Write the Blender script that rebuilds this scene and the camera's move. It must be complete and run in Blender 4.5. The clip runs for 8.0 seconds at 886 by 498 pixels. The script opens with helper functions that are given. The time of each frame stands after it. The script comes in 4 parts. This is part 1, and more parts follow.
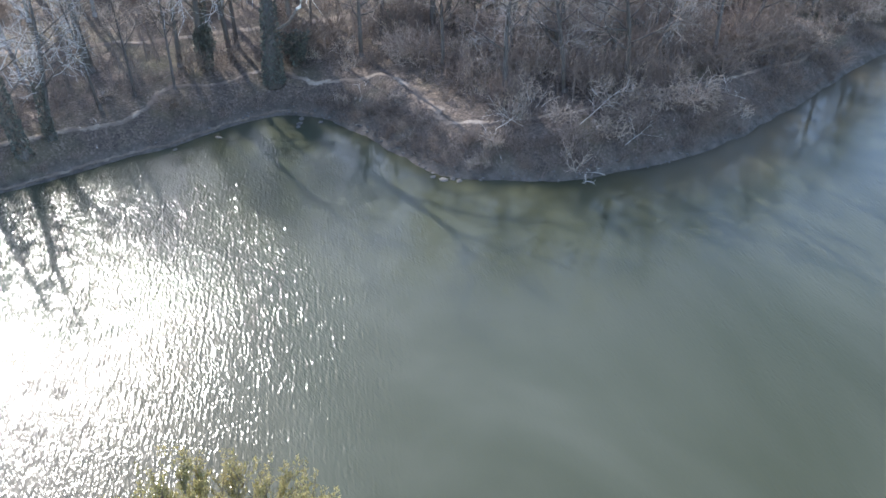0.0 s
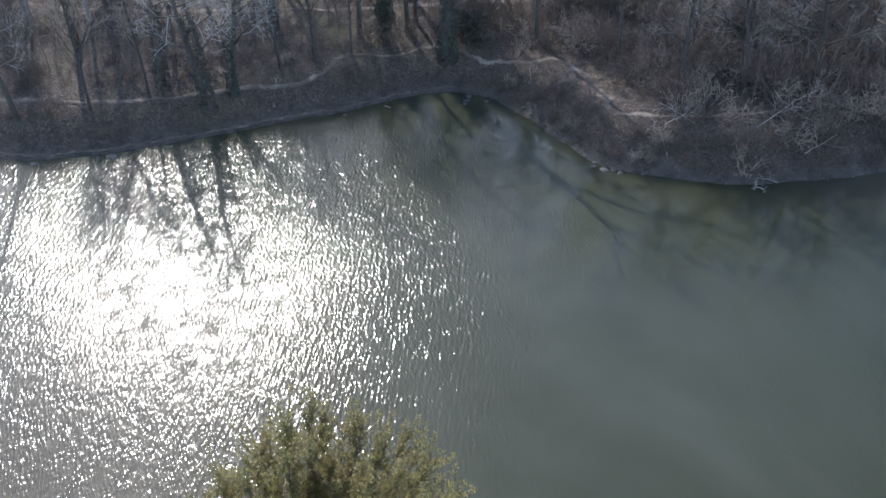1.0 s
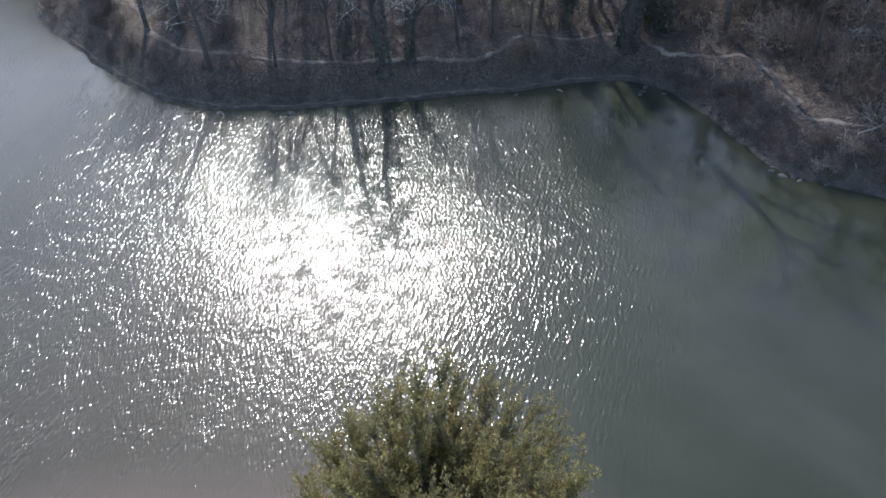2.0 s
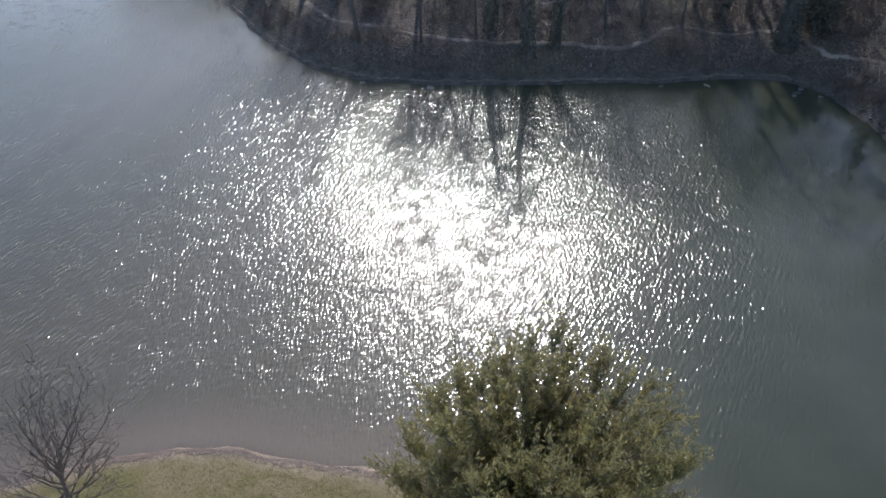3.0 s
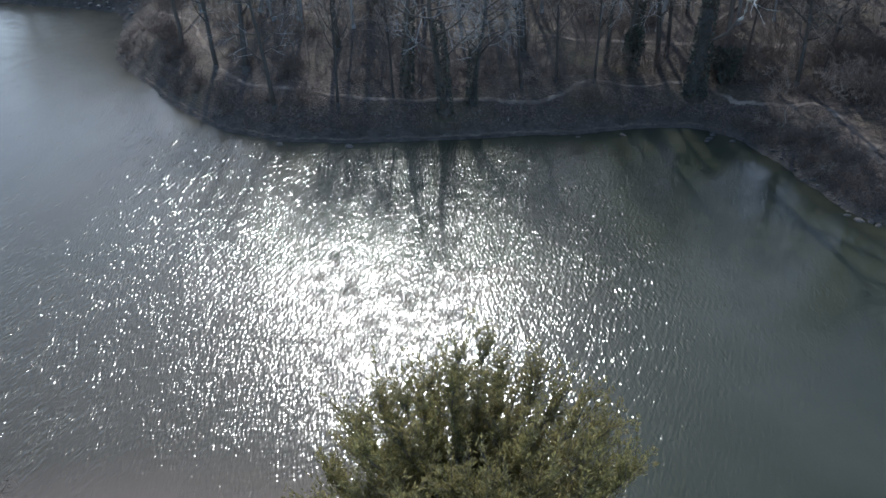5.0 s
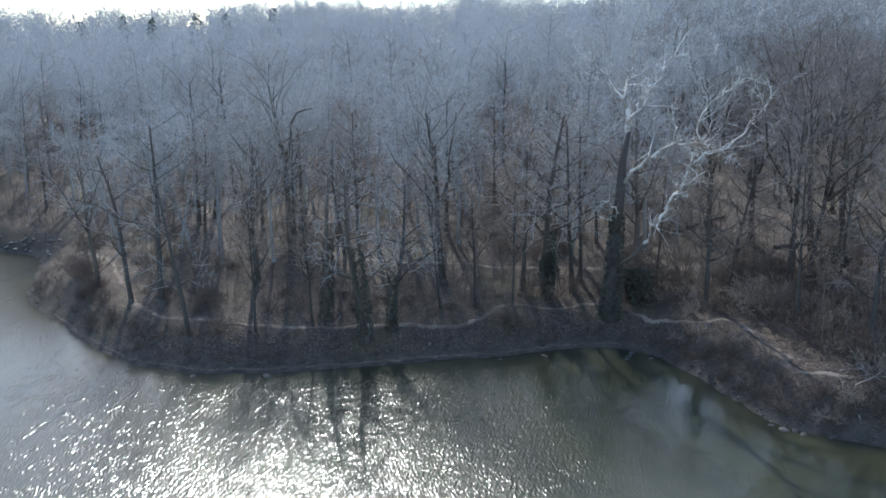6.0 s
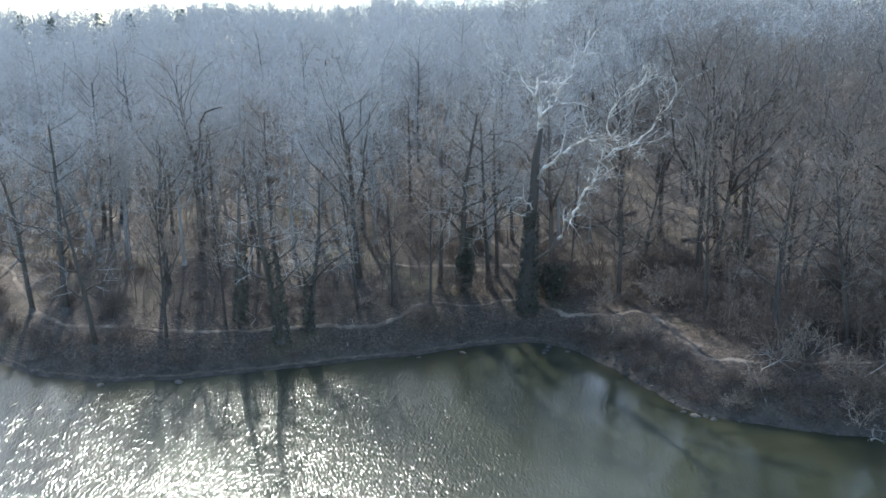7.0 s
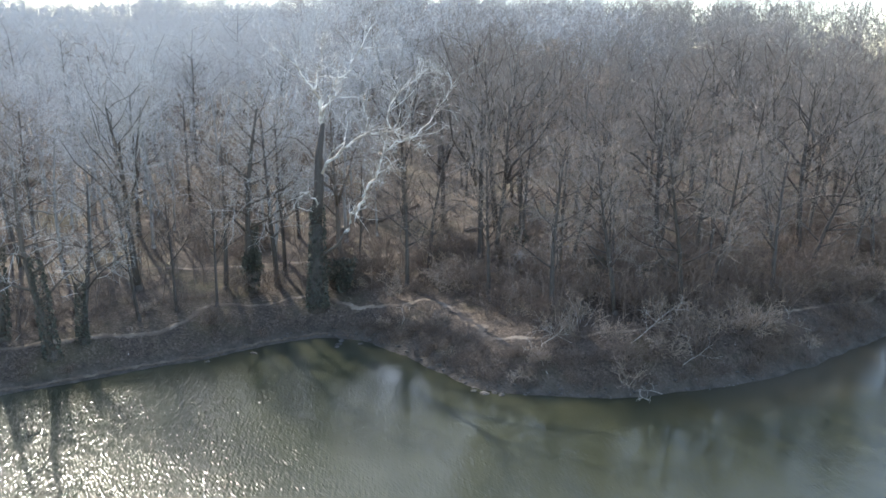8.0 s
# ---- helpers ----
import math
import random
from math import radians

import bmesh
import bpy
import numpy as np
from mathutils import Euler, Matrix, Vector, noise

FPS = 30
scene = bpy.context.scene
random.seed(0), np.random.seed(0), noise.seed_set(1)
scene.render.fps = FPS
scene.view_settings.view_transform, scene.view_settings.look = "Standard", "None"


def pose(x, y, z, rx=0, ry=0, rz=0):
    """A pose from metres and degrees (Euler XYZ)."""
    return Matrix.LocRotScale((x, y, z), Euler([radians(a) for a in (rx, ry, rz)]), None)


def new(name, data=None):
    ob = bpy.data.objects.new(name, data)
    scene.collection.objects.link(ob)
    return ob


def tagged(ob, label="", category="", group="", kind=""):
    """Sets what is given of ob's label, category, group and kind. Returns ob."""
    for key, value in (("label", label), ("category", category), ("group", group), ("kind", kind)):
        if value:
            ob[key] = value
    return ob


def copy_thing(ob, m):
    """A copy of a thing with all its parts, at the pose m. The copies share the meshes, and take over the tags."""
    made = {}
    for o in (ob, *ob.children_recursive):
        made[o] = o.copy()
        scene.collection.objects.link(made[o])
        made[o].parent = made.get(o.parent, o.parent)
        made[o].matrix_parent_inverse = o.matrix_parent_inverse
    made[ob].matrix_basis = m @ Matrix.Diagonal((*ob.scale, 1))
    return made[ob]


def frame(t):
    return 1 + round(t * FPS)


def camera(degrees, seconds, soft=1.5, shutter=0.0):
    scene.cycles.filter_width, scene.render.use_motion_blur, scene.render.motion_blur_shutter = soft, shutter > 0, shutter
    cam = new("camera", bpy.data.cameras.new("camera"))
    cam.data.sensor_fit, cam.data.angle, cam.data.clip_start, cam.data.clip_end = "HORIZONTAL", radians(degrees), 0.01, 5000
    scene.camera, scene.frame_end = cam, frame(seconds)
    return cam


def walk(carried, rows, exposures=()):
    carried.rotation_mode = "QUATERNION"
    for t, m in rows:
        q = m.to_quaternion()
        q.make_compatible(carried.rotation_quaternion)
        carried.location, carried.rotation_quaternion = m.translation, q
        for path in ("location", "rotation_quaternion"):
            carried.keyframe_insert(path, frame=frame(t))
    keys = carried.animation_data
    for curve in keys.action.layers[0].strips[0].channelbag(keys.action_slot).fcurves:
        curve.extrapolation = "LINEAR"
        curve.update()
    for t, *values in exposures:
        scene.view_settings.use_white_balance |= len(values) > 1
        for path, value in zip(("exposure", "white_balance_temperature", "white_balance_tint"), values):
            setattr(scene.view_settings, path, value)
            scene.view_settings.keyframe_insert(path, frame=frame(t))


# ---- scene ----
# A wooded lake seen from a drone: x right, y towards the far bank, z up, water level at z = 0.

# ---------------------------------------------------------------- camera
cam = camera(55.6, 8.0, soft=1.6)
ROWS = [
    (0.0, pose(-0.37, 0.21, 29.14, 56.97, 0.00, -19.35)),
    (0.5, pose(-0.17, 0.19, 28.78, 56.65, 0.00, -13.18)),
    (1.0, pose(-0.07, 0.11, 28.40, 56.39, 0.00, -6.84)),
    (1.5, pose(0.00, 0.00, 28.00, 56.13, 0.00, 0.00)),
    (2.0, pose(0.03, 0.07, 27.44, 55.86, 0.00, 5.80)),
    (2.2, pose(0.05, 0.06, 27.20, 55.85, 0.00, 8.23)),
    (3.3, pose(0.20, -0.66, 25.91, 55.74, 0.00, 17.62)),
    (3.5, pose(0.22, -0.69, 25.70, 55.73, 0.00, 18.12)),
    (4.0, pose(0.30, -0.66, 25.18, 55.66, 0.00, 18.36)),
    (4.2, pose(0.34, -0.62, 24.94, 55.69, 0.00, 17.60)),
    (5.3, pose(0.56, -0.06, 22.97, 65.45, 0.00, 8.29)),
    (5.4, pose(0.59, -0.01, 22.82, 66.94, 0.00, 7.57)),
    (5.5, pose(0.62, 0.04, 22.68, 69.05, 0.00, 6.46)),
    (5.6, pose(0.67, 0.09, 22.55, 70.74, 0.00, 6.16)),
    (5.7, pose(0.72, 0.14, 22.41, 72.41, 0.00, 5.93)),
    (5.8, pose(0.77, 0.20, 22.28, 74.08, 0.00, 5.71)),
    (5.9, pose(0.82, 0.25, 22.15, 75.6, 0.00, 5.52)),
    (6.0, pose(0.87, 0.30, 22.02, 78.03, 0.00, 5.31)),
    (6.1, pose(0.88, 0.33, 21.97, 78.08, 0.00, 5.33)),
    (6.5, pose(0.94, 0.45, 21.78, 78.24, 0.00, 5.30)),
    (6.6, pose(0.94, 0.46, 21.73, 78.25, 0.00, 5.25)),
    (6.8, pose(0.95, 0.47, 21.63, 78.27, 0.00, 3.66)),
    (6.9, pose(0.95, 0.48, 21.58, 78.28, 0.00, 2.1)),
    (7.0, pose(0.96, 0.48, 21.53, 78.29, 0.00, -0.41)),
    (7.2, pose(0.97, 0.44, 21.40, 78.34, 0.00, -3.5)),
    (7.5, pose(0.99, 0.37, 21.16, 78.43, 0.00, -7.96)),
    (8.0, pose(1.04, 0.28, 20.73, 78.57, 0.00, -15.00)),
]
walk(cam, ROWS, exposures=[(0.0, 2.15, 6250, 11), (0.5, 1.76, 6200, 11), (1.0, 1.3, 6150, 11), (1.5, 1.12, 6100, 11), (2.0, 0.95, 6050, 11), (3.5, 0.7, 6100, 11), (4.2, 0.61, 6100, 11),
                           (5.5, 0.5, 5800, 5), (6.0, 0.98, 6050, 7), (6.5, 1.2, 6150, 7), (7.0, 1.28, 6200, 4), (7.5, 1.44, 6450, 6), (8.0, 1.66, 6850, 8)])

# ---------------------------------------------------------------- light
SUN_UP, SUN_TURN = 35.2, 14.3           # height and turn to the left of +y, degrees
world = bpy.data.worlds.new("sky")
scene.world = world
world.use_nodes = True
wn = world.node_tree
sky = wn.nodes.new("ShaderNodeTexSky")
sky.sky_type, sky.sun_disc = "NISHITA", False
sky.sun_elevation, sky.sun_rotation = radians(SUN_UP), radians(-SUN_TURN)
sky.air_density, sky.dust_density, sky.ozone_density = 1.0, 0.9, 1.3
wn.links.new(sky.outputs[0], wn.nodes["Background"].inputs[0])
wn.nodes["Background"].inputs[1].default_value = 0.15
sun = new("sun", bpy.data.lights.new("sun", "SUN"))
sun.data.energy, sun.data.angle, sun.data.color = 3.1, radians(0.53), (1.0, 0.94, 0.86)
sun.matrix_world = pose(0, 0, 60, -(90 - SUN_UP), 0, SUN_TURN)


# ---------------------------------------------------------------- materials
class Mat:
    """A node material with a few short ways to add nodes."""

    def __init__(self, name):
        self.m = bpy.data.materials.new(name)
        self.m.use_nodes = True
        self.t = self.m.node_tree
        self.b = self.t.nodes["Principled BSDF"]

    def node(self, kind, **inputs):
        n = self.t.nodes.new(kind)
        for k, v in inputs.items():
            key = k.replace("_", " ")
            if hasattr(v, "is_output"):
                self.t.links.new(v, n.inputs[key])
            else:
                n.inputs[key].default_value = v
        return n

    def place(self, scale=(1, 1, 1), turn=0.0, own=False):
        c = self.node("ShaderNodeTexCoord")
        mp = self.node("ShaderNodeMapping", Scale=scale, Rotation=(0, 0, radians(turn)))
        if own:
            self.t.links.new(c.outputs["Object"], mp.inputs["Vector"])
        else:
            g = self.node("ShaderNodeNewGeometry")
            self.t.links.new(g.outputs["Position"], mp.inputs["Vector"])
        return mp.outputs[0]

    def across(self, scale, turn):
        """Places turned first and then stretched, so that the grain lies askew."""
        mp = self.node("ShaderNodeMapping", Vector=self.place((1, 1, 1), turn), Scale=scale)
        return mp.outputs[0]

    def noise(self, at, scale, detail=4.0, rough=0.55, twist=0.0):
        return self.node("ShaderNodeTexNoise", Vector=at, Scale=scale, Detail=detail, Roughness=rough, Distortion=twist).outputs["Fac"]

    def ramp(self, fac, *stops):
        r = self.node("ShaderNodeValToRGB", Fac=fac)
        e = r.color_ramp.elements
        while len(e) < len(stops):
            e.new(0.5)
        for el, (p, c) in zip(e, stops):
            el.position, el.color = p, (*c, 1)
        return r.outputs["Color"]

    def mix(self, fac, a, b, how="MIX"):
        n = self.node("ShaderNodeMix")
        n.data_type, n.blend_type = "RGBA", how
        for i, v in ((0, fac), (6, a), (7, b)):
            if hasattr(v, "is_output"):
                self.t.links.new(v, n.inputs[i])
            else:
                n.inputs[i].default_value = v if i == 0 else (*v, 1)
        return n.outputs[2]

    def maths(self, how, a, b=0.0):
        n = self.node("ShaderNodeMath")
        n.operation = how
        for i, v in ((0, a), (1, b)):
            if hasattr(v, "is_output"):
                self.t.links.new(v, n.inputs[i])
            else:
                n.inputs[i].default_value = v
        return n.outputs[0]

    def chance(self):
        return self.node("ShaderNodeObjectInfo").outputs["Random"]

    def island(self):
        return self.node("ShaderNodeNewGeometry").outputs["Random Per Island"]

    def done(self, colour, rough=0.8, height=None, depth=0.02, strength=1.0, gloss=0.3, **more):
        for key, v in (("Base Color", colour), ("Roughness", rough), ("Specular IOR Level", gloss), *more.items()):
            if hasattr(v, "is_output"):
                self.t.links.new(v, self.b.inputs[key])
            else:
                self.b.inputs[key].default_value = (*v, 1) if isinstance(v, tuple) and len(v) == 3 else v
        if height is not None:
            bp = self.node("ShaderNodeBump", Height=height, Distance=depth, Strength=strength)
            self.t.links.new(bp.outputs[0], self.b.inputs["Normal"])
        return self.m


def bark(name, dark, light, patch=None, rough=0.85):
    q = Mat(name)
    at = q.place((1, 1, 0.25))
    grain = q.noise(at, 9.0, 6, 0.65)
    c = q.ramp(grain, (0.3, dark), (0.7, light))
    c = q.mix(q.maths("MULTIPLY", q.chance(), 0.3), c, tuple(v * 1.3 for v in light), "MIX")
    if patch:
        c = q.mix(q.ramp(q.noise(q.place(), 1.3, 3, 0.6), (0.47, (0, 0, 0)), (0.56, (1, 1, 1))), c, patch)
    return q.done(c, rough, grain, 0.03, 0.7, 0.12)


M_BARK = bark("bark_grey_brown", (0.054, 0.048, 0.043), (0.128, 0.114, 0.103))
M_BARK_WARM = bark("bark_brown", (0.08, 0.067, 0.058), (0.185, 0.158, 0.138))
M_TWIG = bark("twig_grey", (0.29, 0.277, 0.266), (0.45, 0.433, 0.417))
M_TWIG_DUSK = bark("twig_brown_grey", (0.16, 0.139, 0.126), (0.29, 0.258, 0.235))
# brown-grey twigs lightened part of the way to the hazed ones
M_HILL = bark("hill_twig", (0.25, 0.233, 0.222), (0.39, 0.367, 0.35))
M_TWIG_WARM = bark("twig_tan", (0.22, 0.17, 0.138), (0.38, 0.31, 0.255))
M_WHITE_BARK = bark("sycamore_bark", (0.60, 0.58, 0.55), (0.85, 0.83, 0.80), (0.42, 0.38, 0.33), 0.65)
# distance haze is put into this paler twig colour
M_TWIG_HAZED = bark("twig_hazed", (0.42, 0.42, 0.425), (0.56, 0.56, 0.565))
M_BRUSH = bark("brush_brown", (0.088, 0.068, 0.057), (0.215, 0.168, 0.141))
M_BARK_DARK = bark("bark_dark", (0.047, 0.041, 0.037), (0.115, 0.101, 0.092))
# bark paled to carry the haze over the upper slope
M_BARK_HAZED = bark("bark_hazed_grey", (0.2, 0.195, 0.19), (0.38, 0.37, 0.36))
M_BARK_YOUNG = bark("bark_young_brown", (0.08, 0.06, 0.05), (0.19, 0.148, 0.12))
M_REED = bark("washed_up_reed", (0.25, 0.185, 0.14), (0.44, 0.34, 0.265))
M_DRY = bark("bleached_wood", (0.22, 0.2, 0.18), (0.42, 0.385, 0.35))


def wet_edge(q):
    """Bare damp soil along the water."""
    n = q.node("ShaderNodeAttribute")
    n.attribute_name = "mud"
    return n.outputs["Fac"]


def litter_material():
    q = Mat("leaf_litter")
    at = q.place()
    big = q.noise(at, 0.16, 4, 0.6)
    mid = q.noise(at, 1.1, 5, 0.65)
    v = q.node("ShaderNodeTexVoronoi", Vector=at, Scale=7.0)
    leaf = q.ramp(v.outputs["Color"], (0.15, (0.035, 0.026, 0.021)), (0.6, (0.088, 0.066, 0.053)), (0.9, (0.17, 0.134, 0.109)))
    soil = q.ramp(mid, (0.3, (0.045, 0.037, 0.031)), (0.7, (0.13, 0.105, 0.087)))
    c = q.mix(q.ramp(mid, (0.35, (0.25,) * 3), (0.65, (0.9,) * 3)), soil, leaf)
    c = q.mix(q.ramp(big, (0.5, (0, 0, 0)), (0.75, (0.35,) * 3)), c, (0.15, 0.14, 0.07))
    c = q.mix(wet_edge(q), c, q.ramp(mid, (0.3, (0.04, 0.034, 0.029)), (0.7, (0.12, 0.104, 0.09))))
    return q.done(c, 0.9, q.maths("ADD", q.maths("MULTIPLY", v.outputs["Distance"], 0.6), mid), 0.09, 1.0, 0.2)


def grass_material():
    q = Mat("winter_lawn")
    at = q.place()
    big = q.noise(at, 0.35, 4, 0.6)
    mid = q.noise(at, 2.2, 5, 0.65)
    fine = q.noise(q.place((1, 0.6, 1), 20), 22.0, 4, 0.7)
    green = q.ramp(fine, (0.3, (0.066, 0.058, 0.02)), (0.7, (0.15, 0.132, 0.048)))
    straw = q.ramp(fine, (0.3, (0.11, 0.084, 0.044)), (0.7, (0.225, 0.178, 0.096)))
    c = q.mix(q.ramp(q.maths("ADD", q.maths("MULTIPLY", big, 0.6), q.maths("MULTIPLY", mid, 0.4)),
                     (0.445, (0.08,) * 3), (0.57, (0.9,) * 3)), green, straw)
    c = q.mix(q.ramp(q.noise(at, 6.0, 4, 0.7), (0.52, (0, 0, 0)), (0.66, (0.6,) * 3)), c, (0.055, 0.045, 0.024))
    c = q.mix(wet_edge(q), c, q.ramp(mid, (0.3, (0.15, 0.115, 0.085)), (0.7, (0.30, 0.235, 0.18))))
    return q.done(c, 0.85, q.maths("ADD", fine, mid), 0.05, 1.0, 0.2)


def dirt_material(name="packed_dirt_path", share=1.0):
    q = Mat(name)
    at = q.place()
    mid = q.noise(at, 1.4, 5, 0.65)
    c = q.ramp(mid, (0.3, (0.18 * share, 0.143 * share, 0.113 * share)), (0.7, (0.38 * share, 0.317 * share, 0.257 * share)))
    fine = q.noise(at, 14.0, 3, 0.6)
    c = q.mix(q.ramp(fine, (0.55, (0, 0, 0)), (0.7, (0.7,) * 3)), c, (0.17, 0.12, 0.09))
    leafy = q.ramp(q.noise(at, 0.45, 4, 0.6), (0.37, (0.0,) * 3), (0.53, (0.85,) * 3))
    c = q.mix(leafy, c, (0.11, 0.085, 0.068))
    worn = q.node("ShaderNodeAttribute")
    worn.attribute_name = "worn"
    ragged = q.maths("ADD", worn.outputs["Fac"], q.maths("MULTIPLY", q.maths("SUBTRACT", q.noise(at, 3.2, 4, 0.7), 0.5), 1.7))
    c = q.mix(q.ramp(ragged, (0.35, (0, 0, 0)), (0.75, (1, 1, 1))), q.ramp(fine, (0.3, (0.035, 0.027, 0.022)), (0.7, (0.115, 0.088, 0.071))), c)
    return q.done(c, 0.9, fine, 0.03, 0.8, 0.2)


def stone_material(name="grey_stone", pale=1.0):
    q = Mat(name)
    at = q.place()
    n = q.noise(at, 5.0, 6, 0.65)
    c = q.ramp(n, (0.3, (0.035 * pale, 0.032 * pale, 0.029 * pale)), (0.7, (0.12 * pale, 0.112 * pale, 0.104 * pale)))
    c = q.mix(q.maths("MULTIPLY", q.chance(), 0.5), c, (0.14 * pale, 0.13 * pale, 0.12 * pale))
    return q.done(c, 0.8, n, 0.04, 0.8, 0.3)


def water_material():
    q = Mat("lake_water")
    big = q.noise(q.place((1, 0.45, 1), 24), 0.055, 4, 0.55, 0.6)
    c = q.ramp(big, (0.3, (0.0235, 0.027, 0.0138)), (0.5, (0.038, 0.0425, 0.0283)), (0.72, (0.060, 0.0655, 0.050)))
    shoal_and_sheen = q.node("ShaderNodeAttribute")
    shoal_and_sheen.attribute_name = "shoal_and_sheen"
    # tints the muddy shallows and paints the sky sheen on the left
    c = q.mix(shoal_and_sheen.outputs["Fac"], c, (0.128, 0.104, 0.083))
    # wind ripples: two long-crested trains that cross at a small angle, a swell across them, and fine chop
    r1 = q.noise(q.across((1.0, 0.18, 1), 10), 6.0, 1.0, 0.4, 0.2)
    r2 = q.noise(q.across((1.0, 0.22, 1), -17), 8.0, 1.0, 0.4, 0.2)
    r3 = q.noise(q.across((1.0, 0.45, 1), 62), 4.8, 0.5, 0.4, 0.2)
    chop = q.noise(q.place(), 12.0, 0.0)
    lee = q.node("ShaderNodeAttribute")
    lee.attribute_name = "breeze"
    gusts = q.ramp(q.noise(q.place(), 0.8, 2, 0.5), (0.3, (0.32,) * 3), (0.5, (0.6,) * 3), (0.75, (1.2,) * 3))
    lanes = q.ramp(q.noise(q.across((1, 0.35, 1), -20), 0.06, 3, 0.5), (0.35, (0.55,) * 3), (0.62, (1, 1, 1)))
    h = q.maths("ADD", q.maths("MULTIPLY", r1, 0.9), q.maths("MULTIPLY", r2, 0.66))
    h = q.maths("ADD", h, q.maths("ADD", q.maths("MULTIPLY", r3, 0.28), q.maths("MULTIPLY", chop, 0.09)))
    h = q.maths("SUBTRACT", h, 1.0)
    h = q.maths("MULTIPLY", q.maths("MULTIPLY", h, q.maths("MULTIPLY", gusts, lanes)), lee.outputs["Fac"])
    q.b.subsurface_method = "BURLEY"
    q.b.inputs["Subsurface Radius"].default_value = (1.0, 1.0, 1.0)
    return q.done(c, q.maths("ADD", 0.03, q.maths("MULTIPLY", lee.outputs["Fac"], 0.105)), h, 0.122, 1.0, 0.36, IOR=1.333, **{"Subsurface Weight": 0.85, "Subsurface Scale": 1.0})


M_LITTER, M_GRASS, M_DIRT = litter_material(), grass_material(), dirt_material(share=0.88)
M_RIM = dirt_material("dried_mud", 0.55)
M_STONE, M_STONE_PALE, M_WATER = stone_material(), stone_material("pale_stone", 1.7), water_material()


def needle_material():
    q = Mat("olive_foliage")
    c = q.ramp(q.island(), (0.0, (0.12, 0.122, 0.048)), (0.5, (0.225, 0.208, 0.08)), (1.0, (0.38, 0.33, 0.15)))
    c = q.mix(q.ramp(q.noise(q.place(), 0.8, 3), (0.4, (0, 0, 0)), (0.62, (0.6,) * 3)), c, (0.27, 0.22, 0.105))
    q.done(c, 0.5, None, gloss=0.35)
    thin = q.node("ShaderNodeBsdfTranslucent", Color=c)
    mixed = q.node("ShaderNodeMixShader", Fac=0.48)
    q.t.links.new(q.b.outputs[0], mixed.inputs[1])
    q.t.links.new(thin.outputs[0], mixed.inputs[2])
    q.t.links.new(mixed.outputs[0], q.t.nodes["Material Output"].inputs["Surface"])
    return q.m


def ivy_material():
    q = Mat("ivy_leaves")
    c = q.ramp(q.island(), (0.0, (0.055, 0.06, 0.05)), (1.0, (0.12, 0.124, 0.102)))
    return q.done(c, 0.65, None, gloss=0.2)


def conifer_material():
    q = Mat("conifer_needles_hazed")
    # needle green lightened and greyed so the trees sink into the ridge's haze
    c = q.ramp(q.island(), (0.0, (0.10, 0.12, 0.10)), (1.0, (0.19, 0.21, 0.18)))
    return q.done(c, 0.6, None, gloss=0.3)


M_NEEDLE, M_IVY, M_CONIFER = needle_material(), ivy_material(), conifer_material()


# ---------------------------------------------------------------- mesh helpers
class Shape:
    """Collects tubes and faces for one mesh."""

    def __init__(self):
        self.v, self.f = [], []

    def tube(self, pts, radii, sides=3, cap=True):
        base, n = len(self.v), len(pts)
        ring = [(math.cos(2 * math.pi * k / sides), math.sin(2 * math.pi * k / sides)) for k in range(sides)]
        for i, (p, r) in enumerate(zip(pts, radii)):
            a, b = pts[max(i - 1, 0)], pts[min(i + 1, n - 1)]
            d = (b[0] - a[0], b[1] - a[1], b[2] - a[2])
            l = math.sqrt(d[0] ** 2 + d[1] ** 2 + d[2] ** 2) or 1.0
            d = (d[0] / l, d[1] / l, d[2] / l)
            if abs(d[2]) < 0.9:
                u = (-d[1], d[0], 0.0)
            else:
                u = (0.0, -d[2], d[1])
            l = math.sqrt(u[0] ** 2 + u[1] ** 2 + u[2] ** 2) or 1.0
            u = (u[0] / l, u[1] / l, u[2] / l)
            w = (d[1] * u[2] - d[2] * u[1], d[2] * u[0] - d[0] * u[2], d[0] * u[1] - d[1] * u[0])
            for c, s in ring:
                self.v.append((p[0] + r * (c * u[0] + s * w[0]), p[1] + r * (c * u[1] + s * w[1]), p[2] + r * (c * u[2] + s * w[2])))
        for i in range(n - 1):
            for k in range(sides):
                a, b = base + i * sides + k, base + i * sides + (k + 1) % sides
                self.f.append((a, b, b + sides, a + sides))
        if cap and sides > 3:
            self.f.append(tuple(base + k for k in reversed(range(sides))))
            self.f.append(tuple(base + (n - 1) * sides + k for k in range(sides)))

    def blade(self, p, d, side, length, width):
        """A slim folded leaf from p along d."""
        i = len(self.v)
        m = [p[k] + d[k] * length * 0.45 for k in range(3)]
        lift = width * 0.35
        self.v += [tuple(p), tuple(m[k] + side[k] * width for k in range(3)), (m[0], m[1], m[2] - lift),
                   tuple(m[k] - side[k] * width for k in range(3)), tuple(p[k] + d[k] * length for k in range(3))]
        self.f += [(i, i + 1, i + 2), (i, i + 2, i + 3), (i + 1, i + 4, i + 2), (i + 2, i + 4, i + 3)]

    def mesh(self, name, material, smooth=False):
        me = bpy.data.meshes.new(name)
        me.from_pydata(self.v, [], self.f)
        for m in (material if isinstance(material, (list, tuple)) else (material,)):
            me.materials.append(m)
        if smooth:
            me.polygons.foreach_set("use_smooth", [True] * len(me.polygons))
        me.update()
        return me


def empty(name, at=(0, 0, 0)):
    ob = new(name)
    ob.location = at
    return ob


